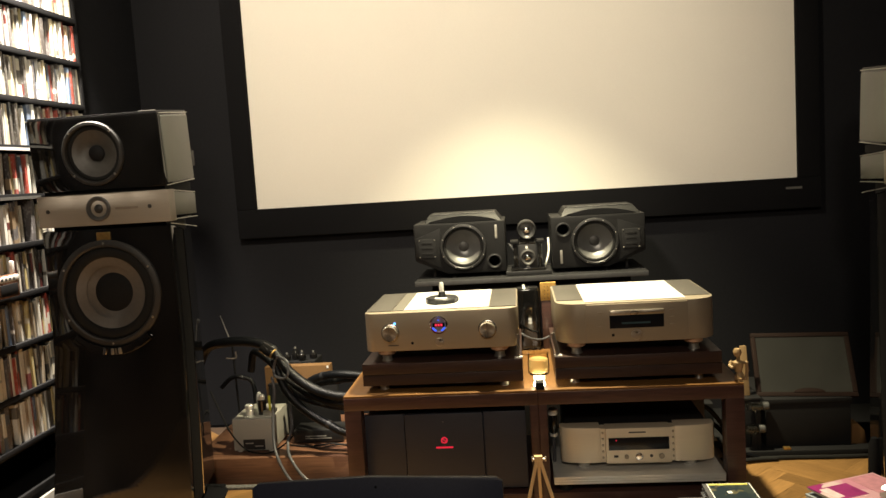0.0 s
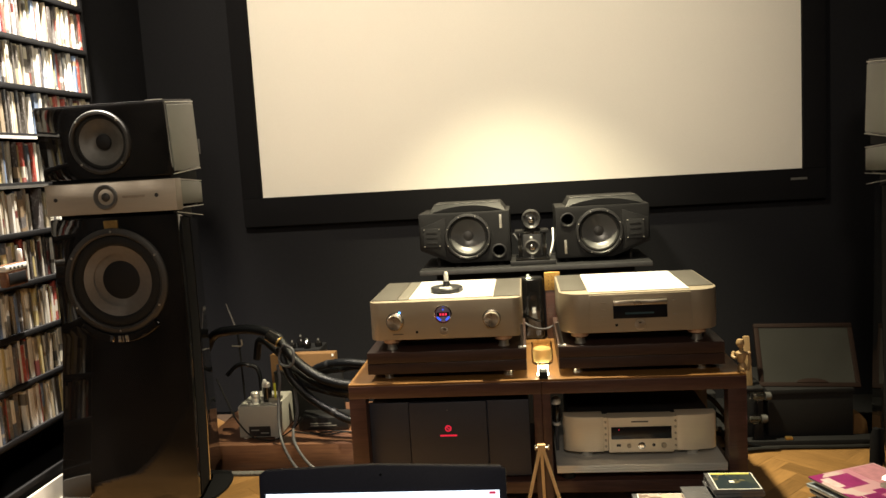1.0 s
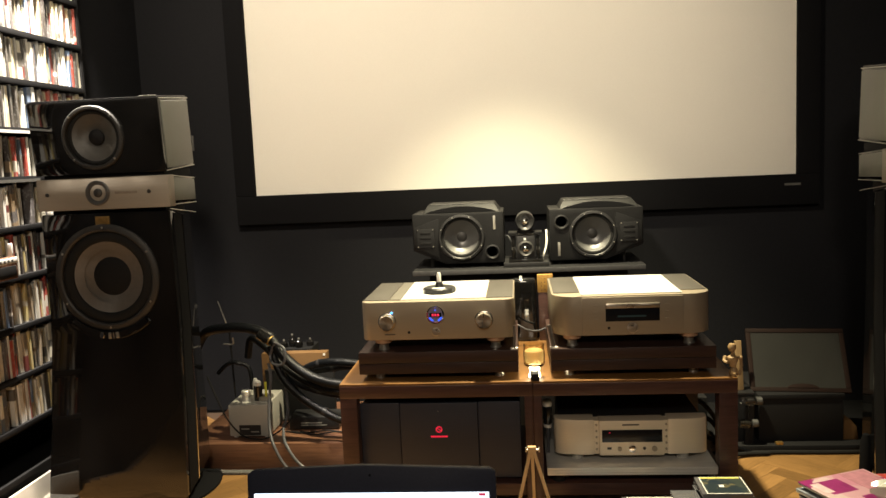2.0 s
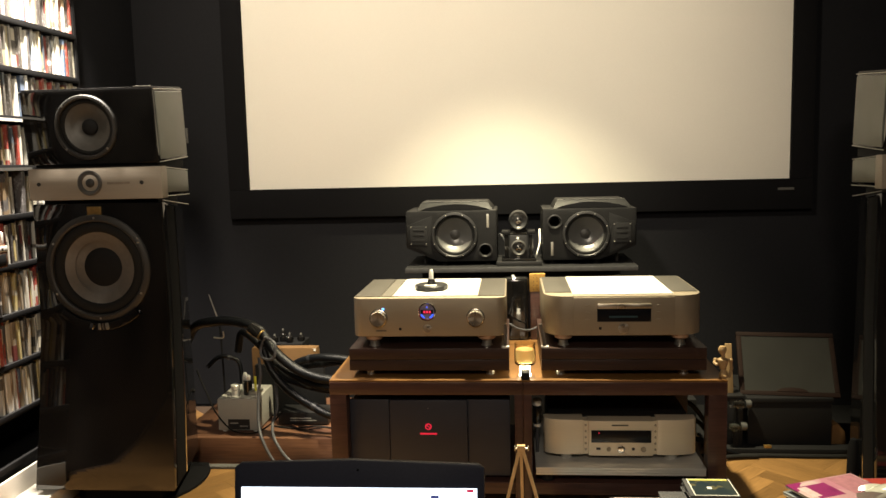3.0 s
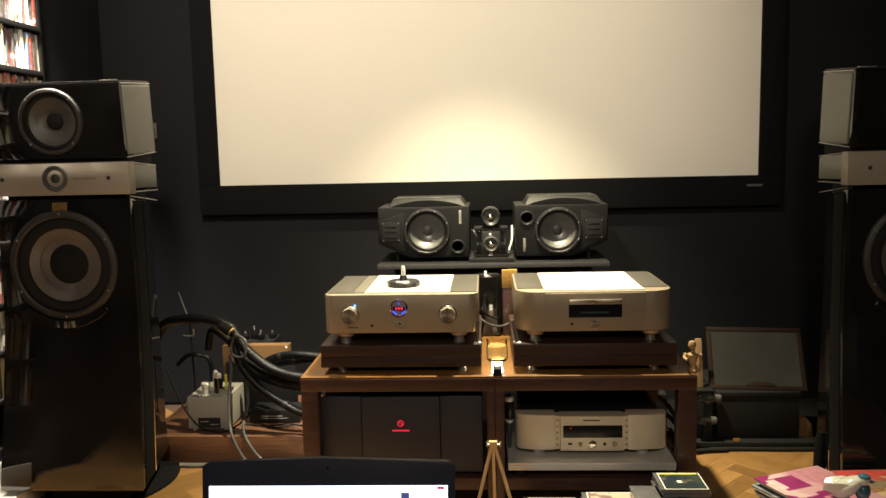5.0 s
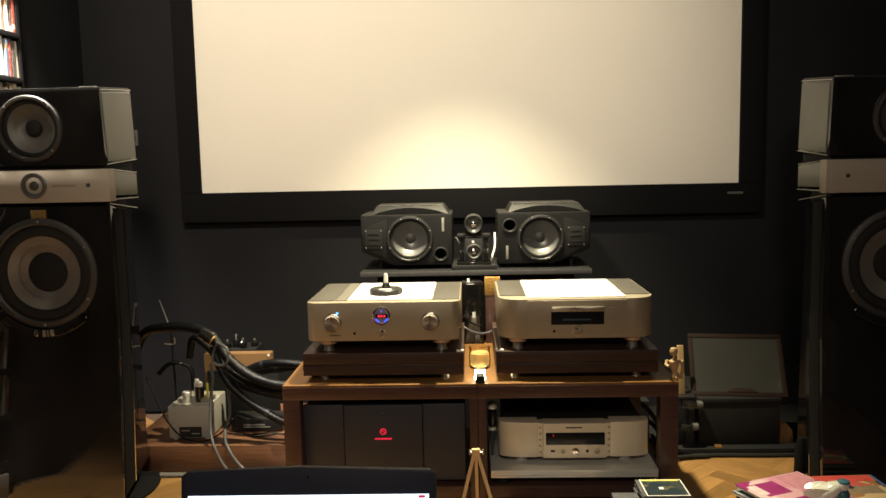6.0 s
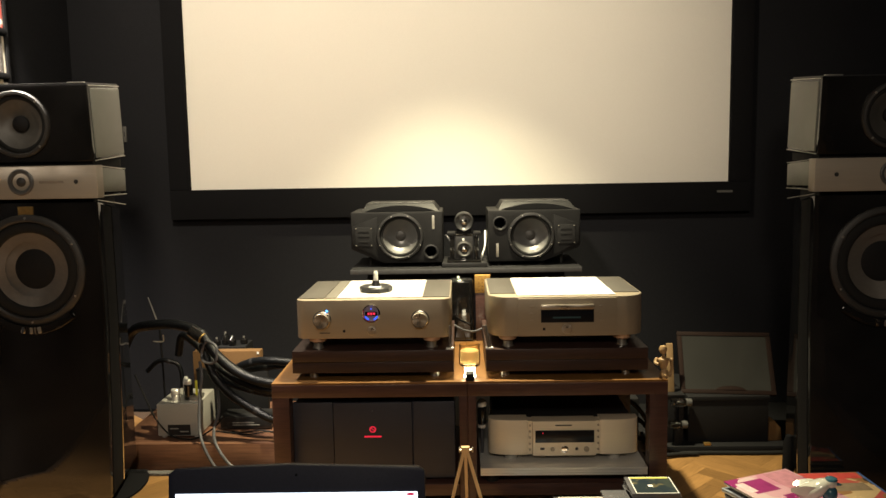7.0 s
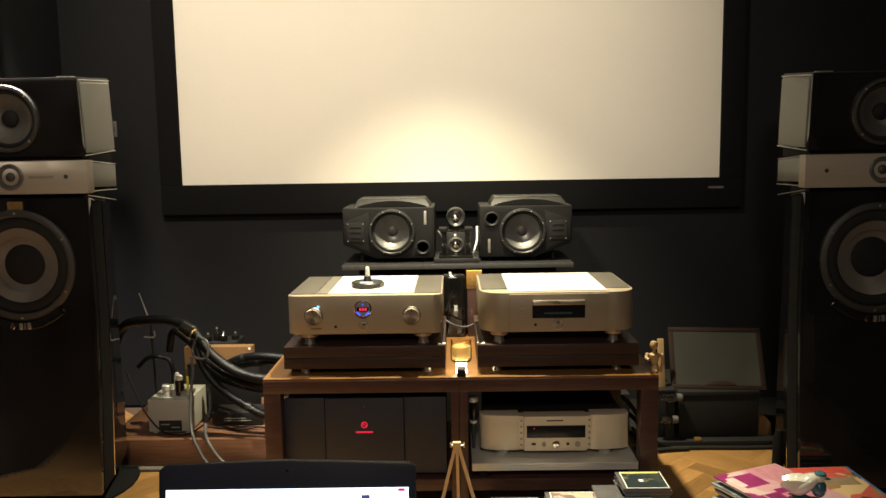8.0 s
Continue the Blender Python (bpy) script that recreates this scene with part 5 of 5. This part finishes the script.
# easel, discs and magazines in front of the rack
def wooden_easel(x, y, z):
    s = thing("wooden_easel", x, y, z, "small bare pine tripod easel", "easel")
    part("leg", tube([(-0.003, 0, 0.285), (-0.075, -0.03, 0)], 0.0058, 4), PINE, s)
    part("leg", tube([(0.003, 0, 0.285), (0.082, -0.03, 0)], 0.0058, 4), PINE, s)
    part("leg", tube([(0.0, 0.006, 0.287), (0.004, 0.06, 0)], 0.0058, 4), PINE, s)
    part("head", block(-0.011, 0.011, -0.006, 0.008, 0.278, 0.292, 0.002), PINE, s)
    part("wing_nut", lathe([(0, -0.016), (0.003, -0.016), (0.003, 0.016), (0, 0.016)], (0.002, 0, 0.283), "x", 10), STEEL, s, "steel wing nut")
    for sx in (-0.016, 0.019):
        part("wing", block(sx - 0.002, sx + 0.002, -0.003, 0.003, 0.277, 0.290, 0.001), STEEL, s)


wooden_easel(0.045, 2.03, 0.0)


def jewel_case(x, y, z, rz, cover, label, border=True, size=1.0):
    s = thing("disc_case", x, y, z, label, "disc case", "disc cases piled on the floor", rz=rz)
    s.scale = (size, size, 1)
    part("case", block(-0.071, 0.071, -0.0625, 0.0625, 0, 0.0103, 0.0012), CASE_CLEAR, s, "smoky clear plastic case")
    if cover:
        if border:
            part("booklet_edge", block(-0.058, 0.068, -0.060, 0.060, 0.0103, 0.0107), WHITE_PLASTIC, s)
        part("booklet", block(-0.055, 0.065, -0.057, 0.057, 0.0106, 0.0111), cover, s, "printed booklet")
    return s


def disc_pile(x, y, count, cover, label, jitter, size=1.0):
    rnd = random.Random(int(x * 1000))
    for i in range(count):
        last = i == count - 1
        jewel_case(x + (0 if last else rnd.uniform(-jitter, jitter)), y + (0 if last else rnd.uniform(-jitter, jitter)), i * 0.0113, rnd.uniform(-4, 4) if not last else 0,
                   cover if last else None, label if last else "smoky clear disc case lying in a pile", True, size)


disc_pile(0.538, 2.035, 16, COVER_DARK, "disc case with dark green landscape cover on a pile", 0.006, 0.88)
part("motif", block(-0.012, 0.002, -0.015, 0.001, 0.0111, 0.0114), WHITE_PLASTIC, bpy.data.objects["disc_case.015"])
part("title_strip", block(-0.055, 0.060, 0.046, 0.057, 0.0111, 0.0114), surface("yellow_print", (0.55, 0.50, 0.12), 0.4), bpy.data.objects["disc_case.015"])
disc_pile(0.478, 1.995, 14, None, "smoky clear disc case lying in a pile", 0.005)
disc_pile(0.352, 2.005, 12, COVER_PALE, "disc case with pale portrait-coloured cover on a pile", 0.006)
disc_pile(0.195, 1.995, 11, COVER_GREY, "disc case with grey blue cover on a pile", 0.006)


def magazine(x, y, z, rz, w, d, t, cover, edge, label):
    s = thing("magazine", x, y, z, label, "magazine", "magazines piled on the floor", rz=rz)
    part("pages", block(-w / 2, w / 2, -d / 2, d / 2, 0, t - 0.001, 0.001), edge, s)
    part("cover", block(-w / 2 - 0.001, w / 2 + 0.001, -d / 2 - 0.001, d / 2 + 0.001, t - 0.001, t, 0.0003), cover, s)
    return s


PILE = ((LABEL_BLACK, "thick magazine with black cover under others"), (COVER_GREY, "magazine with grey cover under others"))
for i in range(15):
    cov, lab = PILE[(i // 2) % 2]
    if i % 2 == 0:
        magazine(0.913 + (0.004, -0.003, 0.0, -0.005)[(i // 2) % 4], 2.015 + (0.0, 0.003, -0.004)[(i // 2) % 3], i * 0.0092, (23, 25, 21, 24)[(i // 2) % 4], 0.218, 0.295, 0.0091, cov, BOOK_EDGE, lab)
    else:
        magazine(1.059 + (0.003, -0.004, 0.0)[(i // 2) % 3], 2.038 + (0.0, -0.003, 0.002)[(i // 2) % 3], i * 0.0092, (3, 6, 1, 4)[(i // 2) % 4], 0.208, 0.282, 0.0091, cov, BOOK_EDGE, "magazine in the lower part of the pile")
red = magazine(1.059, 2.038, 0.1382, 3, 0.210, 0.285, 0.0108, COVER_RED, BOOK_EDGE, "red illustrated magazine with blue edges")
part("edge_strip", block(0.099, 0.1055, -0.142, 0.142, 0.0108, 0.0111), surface("blue_print", (0.06, 0.12, 0.32), 0.4), red, "blue printed edge")
part("print_block", block(-0.09, 0.094, 0.100, 0.139, 0.0108, 0.0110), surface("scarlet_print", (0.50, 0.07, 0.06), 0.35), red, "scarlet title band")
part("print_block", block(-0.05, 0.080, 0.020, 0.070, 0.0108, 0.0110), surface("sand_print", (0.24, 0.18, 0.12), 0.35), red)
pink = magazine(0.913, 2.015, 0.1496, 23, 0.220, 0.297, 0.0070, COVER_PINK, BOOK_EDGE, "pink and plum magazine lying on the pile")
part("print_block", block(0.02, 0.105, 0.02, 0.144, 0.0070, 0.0073), surface("rose_print", (0.46, 0.21, 0.26), 0.35), pink)
part("print_block", block(-0.085, -0.005, 0.048, 0.125, 0.0070, 0.0073), surface("plum_print", (0.26, 0.03, 0.14), 0.35), pink)
part("print_block", block(-0.030, 0.085, -0.012, 0.016, 0.0070, 0.0073), surface("wine_print", (0.24, 0.025, 0.13), 0.35), pink)
part("print_block", block(-0.098, -0.070, 0.060, 0.120, 0.0073, 0.0076), surface("pale_rose_print", (0.68, 0.50, 0.52), 0.35), pink)
part("print_block", block(-0.075, -0.030, -0.055, 0.0, 0.0070, 0.0073), surface("dark_plum_print", (0.20, 0.02, 0.11), 0.35), pink)


def ceramic_bird(x, y, z, rz):
    s = thing("bird_figurine", x, y, z, "pale glazed ceramic bird with teal head markings", "figurine", rz=rz)
    secs = []
    for t in range(17):
        u = t / 16
        r = 0.0335 * math.sin(math.pi * min(1, 0.04 + u * 0.88)) ** 0.8
        cx, cz = -0.052 + 0.086 * u, 0.030 + 0.042 * u ** 1.6 - 0.002 * math.sin(math.pi * u)
        secs.append([(cx, r * 0.85 * math.cos(2 * math.pi * k / 18), cz + r * 0.88 * math.sin(2 * math.pi * k / 18)) for k in range(18)])
    part("body", loft(secs), CERAMIC, s)
    part("head", lathe([(0.0165 * math.sin(math.pi * i / 10) if 0 < i < 10 else 0, -0.0165 * math.cos(math.pi * i / 10)) for i in range(11)], (0.030, 0, 0.072), "z", 18), CERAMIC, s)
    part("beak", lathe([(0.005, 0), (0.003, 0.010), (0, 0.014)], (0.044, 0, 0.070), "x", 10), TEAL, s)
    part("crown", lathe([(0.0155, 0), (0.014, 0.005), (0.008, 0.008), (0, 0.0095)], (0.032, 0, 0.0795), "z", 16), TEAL, s, "teal crown")
    for sy in (-1, 1):
        wing = [[(-0.060 + 0.075 * i / 8, sy * (0.0215 + 0.005 * math.sin(math.pi * i / 8)), 0.040 + 0.012 * (i / 8) + dz * (0.3 + math.sin(math.pi * (i + 0.5) / 9))) for dz in (0.012, -0.010)]
                + [(-0.060 + 0.075 * i / 8, sy * 0.012, 0.040 + 0.012 * (i / 8))] for i in range(9)]
        part("wing", loft(wing), CERAMIC, s, "folded wing")
    part("breast", lathe([(0.019 * math.sin(math.pi * i / 10) if 0 < i < 10 else 0, -0.026 * math.cos(math.pi * i / 10)) for i in range(11)], (0.030, 0, 0.040), "z", 18), TEAL, s, "teal glazed breast")
    part("foot", lathe([(0, 0), (0.024, 0), (0.022, 0.006), (0, 0.012)], (-0.01, 0, 0), "z", 20), TEAL, s)
    return s


ceramic_bird(0.938, 1.955, 0.1567, -28).scale = (0.98, 1.05, 0.92)


# laptop on a small table
def small_table():
    s = thing("side_table", -0.20, 1.05, 0, "low dark wooden side table carrying a laptop", "table")
    part("tabletop", block(-0.28, 0.28, -0.26, 0.20, 0.352, 0.372, 0.004), DARK_WOOD, s)
    for sx in (-0.25, 0.25):
        for sy in (-0.23, 0.17):
            part("leg", block(sx - 0.018, sx + 0.018, sy - 0.018, sy + 0.018, 0, 0.352, 0.003), DARK_WOOD, s)


def laptop():
    s = thing("laptop", -0.203, 1.075, 0.372, "open dark laptop showing a bright white page", "laptop", rz=0.5)
    part("base", block(-0.187, 0.187, -0.25, 0.0, 0, 0.022, 0.004), LAPTOP_PLASTIC, s)
    for r in range(5):
        for c in range(13):
            x, y = -0.150 + c * 0.0232, -0.045 - r * 0.021
            part("key", block(x, x + 0.020, y - 0.018, y, 0.022, 0.0245), SATIN_BLACK, s)
    lean = pose(0, 0, 0.022, -8)
    h = 0.215
    rim = [(-0.187, 0), (0.187, 0), (0.187, h - 0.006), (0.178, h), (0.08, h + 0.003), (-0.01, h + 0.006), (-0.10, h + 0.003), (-0.178, h), (-0.187, h - 0.006)]
    lid = part("lid", moved(front_prism(rim, -0.004, 0.008, 0.002), lean), LAPTOP_PLASTIC, s, "dark lid with raised rim")
    scr = part("screen", moved(block(-0.176, 0.176, -0.0055, -0.0035, 0.012, 0.180), lean), LCD, lid, "bright white page")
    part("camera_dot", moved(lathe([(0.002, 0), (0.002, 0.001), (0, 0.001)], (0, -0.004, h - 0.009), "f", 10), lean), DARK_GLASS, lid)
    part("page_picture", moved(block(0.108, 0.120, -0.0065, -0.005, 0.158, 0.170), lean), LCD_DARK, lid)
    part("page_mark", moved(block(0.161, 0.171, -0.0065, -0.005, 0.175, 0.179), lean), LCD_RED, lid)


small_table()
laptop()


# disc shelves on the side wall
Y0, Y1, XF, XB = 2.00, 2.745, -1.500, -1.655
BASE, PITCH, LEVELS = 0.152, 0.1507, 14
case = thing("disc_shelf", (XF + XB) / 2, (Y0 + Y1) / 2, 0, "tall black shelf unit packed with discs", "shelf unit")
ox, oy = (XF + XB) / 2, (Y0 + Y1) / 2
part("end_panel", block(XB - ox, XF - ox - 0.004, Y1 - oy, Y1 - oy + 0.016, 0, BASE + PITCH * LEVELS, 0.001), MATTE_BLACK, case)
part("end_panel", block(XB - ox, XF - ox - 0.004, Y0 - oy - 0.016, Y0 - oy, 0, BASE + PITCH * LEVELS, 0.001), MATTE_BLACK, case)
part("back_panel", block(XB - ox - 0.003, XB - ox, Y0 - oy, Y1 - oy, 0, BASE + PITCH * LEVELS), MATTE_BLACK, case)
for k in range(LEVELS + 1):
    z = BASE + PITCH * k
    part("shelf_board", block(XB - ox, XF - ox + 0.003, Y0 - oy, Y1 - oy, z - 0.009, z + 0.009, 0.001), MATTE_BLACK, case)
# Paler strips along parts of three shelf edges.
for k, lo, hi, mat in ((7, 2.02, 2.415, WHITE_PLASTIC), (6, 2.16, 2.42, BADGE_GREY), (2, 2.44, 2.62, BADGE_GREY)):
    part("label_strip", block(XF - ox + 0.002, XF - ox + 0.0045, lo - oy, hi - oy, BASE + PITCH * k - 0.0085, BASE + PITCH * k + 0.0005), mat, case, "pale strip along the shelf edge")
part("kick_board", block(XB - ox, XF - ox - 0.01, Y0 - oy, Y1 - oy, 0, BASE - 0.01, 0.001), MATTE_BLACK, case)

unit = mesh_of("disc", block(-0.070, 0.070, -0.0052, 0.0052, 0, 0.124, 0.0008, 1), SPINE)
rnd = random.Random(5)
rest = bmesh.new()
made = 0
for k in range(1, LEVELS):
    y, z = Y1 - 0.004, BASE + PITCH * k + 0.009
    while y > Y0 + 0.03:
        wide = rnd.choice((0.98, 0.98, 0.98, 0.7, 0.7, 0.85, 0.5, 0.5, 0.6, 1.2, 1.7)) * rnd.uniform(0.92, 1.05)
        high = rnd.choice((1.0, 1.0, 1.0, 1.03, 0.97, 1.06, 0.92)) * rnd.uniform(0.985, 1.01)
        th = 0.0104 * wide
        gap = rnd.random()
        if gap < 0.03:
            y -= rnd.uniform(0.012, 0.03)
        x = XF - 0.074 + rnd.uniform(-0.012, 0.004)
        tilt = rnd.uniform(-1.2, 1.2) if gap > 0.1 else rnd.uniform(-5, 1)
        m = pose(x, y - th / 2, z, tilt, 0, 0) @ Matrix.Diagonal((1, wide, high, 1))
        if y > 2.16 and 2 <= k <= 10 and made < 300:
            ob = new("disc_case_upright", unit)
            ob.matrix_basis = m
            tagged(ob, "boxed disc standing spine-out on the shelf", "disc case", "discs on the shelf")
            made += 1
        else:
            vs = [rest.verts.new(m @ Vector((sx * 0.070, sy * 0.0052, sz * 0.124))) for sz in (0, 1) for sx, sy in ((-1, -1), (1, -1), (1, 1), (-1, 1))]
            for f in ((0, 3, 2, 1), (4, 5, 6, 7), (0, 1, 5, 4), (1, 2, 6, 5), (2, 3, 7, 6), (3, 0, 4, 7)):
                rest.faces.new([vs[i] for i in f])
        y -= th + rnd.uniform(0.0002, 0.0012)
solid("shelved_discs", rest, SPINE_REST, "rows of boxed discs packed along the shelf", "discs", kind="stuff")
radio = thing("pocket_radio", -1.478, 2.165, BASE + PITCH * 4 + 0.009, "small brown radio with white top band on the shelf", "radio")
part("body", block(-0.010, 0.012, -0.05, 0.05, 0, 0.066, 0.004), BENCH_WOOD, radio)
part("top_band", block(-0.008, 0.0135, -0.051, 0.051, 0.046, 0.064, 0.003), WHITE_PLASTIC, radio, "white top band")
part("grille", block(0.010, 0.0145, -0.04, 0.04, 0.006, 0.040, 0.002), LABEL_BLACK, radio)
for i in range(4):
    part("switch", block(0.0130, 0.0145, -0.034 + i * 0.018, -0.026 + i * 0.018, 0.051, 0.058), LABEL_BLACK, radio)
part("handle", block(-0.006, 0.006, 0.036, 0.046, 0.062, 0.105, 0.003), WHITE_PLASTIC, radio)
carton2 = thing("white_carton", -1.42, 2.10, 0, "flat white carton lying on the floor by the shelf", "carton")
part("carton", block(-0.066, 0.036, 0.05, 0.30, 0, 0.054, 0.003), PAPER, carton2)
part("lid_edge", block(-0.0675, 0.0375, 0.0485, 0.3015, 0.034, 0.060, 0.002), PAPER, carton2)
solid("pale_box", block(-0.0045, 0.0045, -0.08, 0.30, 0, 0.124, 0.002), PAPER, "pale board standing along the shelf foot", "board", (-1.4925, 2.10, 0))

# small plate on the back wall behind the tower loudspeaker
plate = thing("wall_plate", -1.345, 3.30, 1.175, "narrow dull grey plate on the black wall", "wall plate")
part("plate", block(-0.0075, 0.0075, -0.008, 0, -0.032, 0.032, 0.002), BADGE_GREY, plate)
part("slot", block(-0.002, 0.002, -0.0088, -0.0075, -0.010, 0.010), LABEL_BLACK, plate)


# herringbone parquet
N, W = 5, 0.062
piece = mesh_of("parquet_block", block(-N * W / 2 + 0.0003, N * W / 2 - 0.0003, -W / 2 + 0.0003, W / 2 - 0.0003, -0.012, 0), PARQUET)
turn = pose(0.2, 1.5, 0, 0, 0, 45)
others = bmesh.new()
laid = 0
for j in range(-90, 90):
    for k in range(-9, 10):
        for upright in (False, True):
            if upright:
                c = ((j + 0.5) * W, (j - 2 * N + 1 + 2 * N * k + N / 2) * W)
            else:
                c = ((j + 2 * N * k + N / 2) * W, (j + 0.5) * W)
            p = turn @ Vector((*c, 0))
            if not (ROOM_W + 0.16 < p.x < ROOM_E - 0.16 and -2.4 < p.y < ROOM_N - 0.16):
                continue
            m = pose(p.x, p.y, rnd.uniform(-0.00015, 0), 0, 0, 135 if upright else 45)
            near = 2.1 < p.y < 3.0 and (-1.35 < p.x < -0.4 or 0.45 < p.x < 1.7)
            if near and laid < 300:
                ob = new("parquet_block", piece)
                ob.parent = floor
                ob.matrix_basis = m
                laid += 1
            else:
                hx, hy = N * W / 2 - 0.0003, W / 2 - 0.0003
                vs = [others.verts.new(m @ Vector((sx * hx, sy * hy, sz))) for sz in (-0.012, 0) for sx, sy in ((-1, -1), (1, -1), (1, 1), (-1, 1))]
                for f in ((4, 5, 6, 7), (0, 1, 5, 4), (1, 2, 6, 5), (2, 3, 7, 6), (3, 0, 4, 7)):
                    others.faces.new([vs[i] for i in f])
ob = part("parquet_field", others, PARQUET_REST, floor)
ob["kind"] = "stuff"
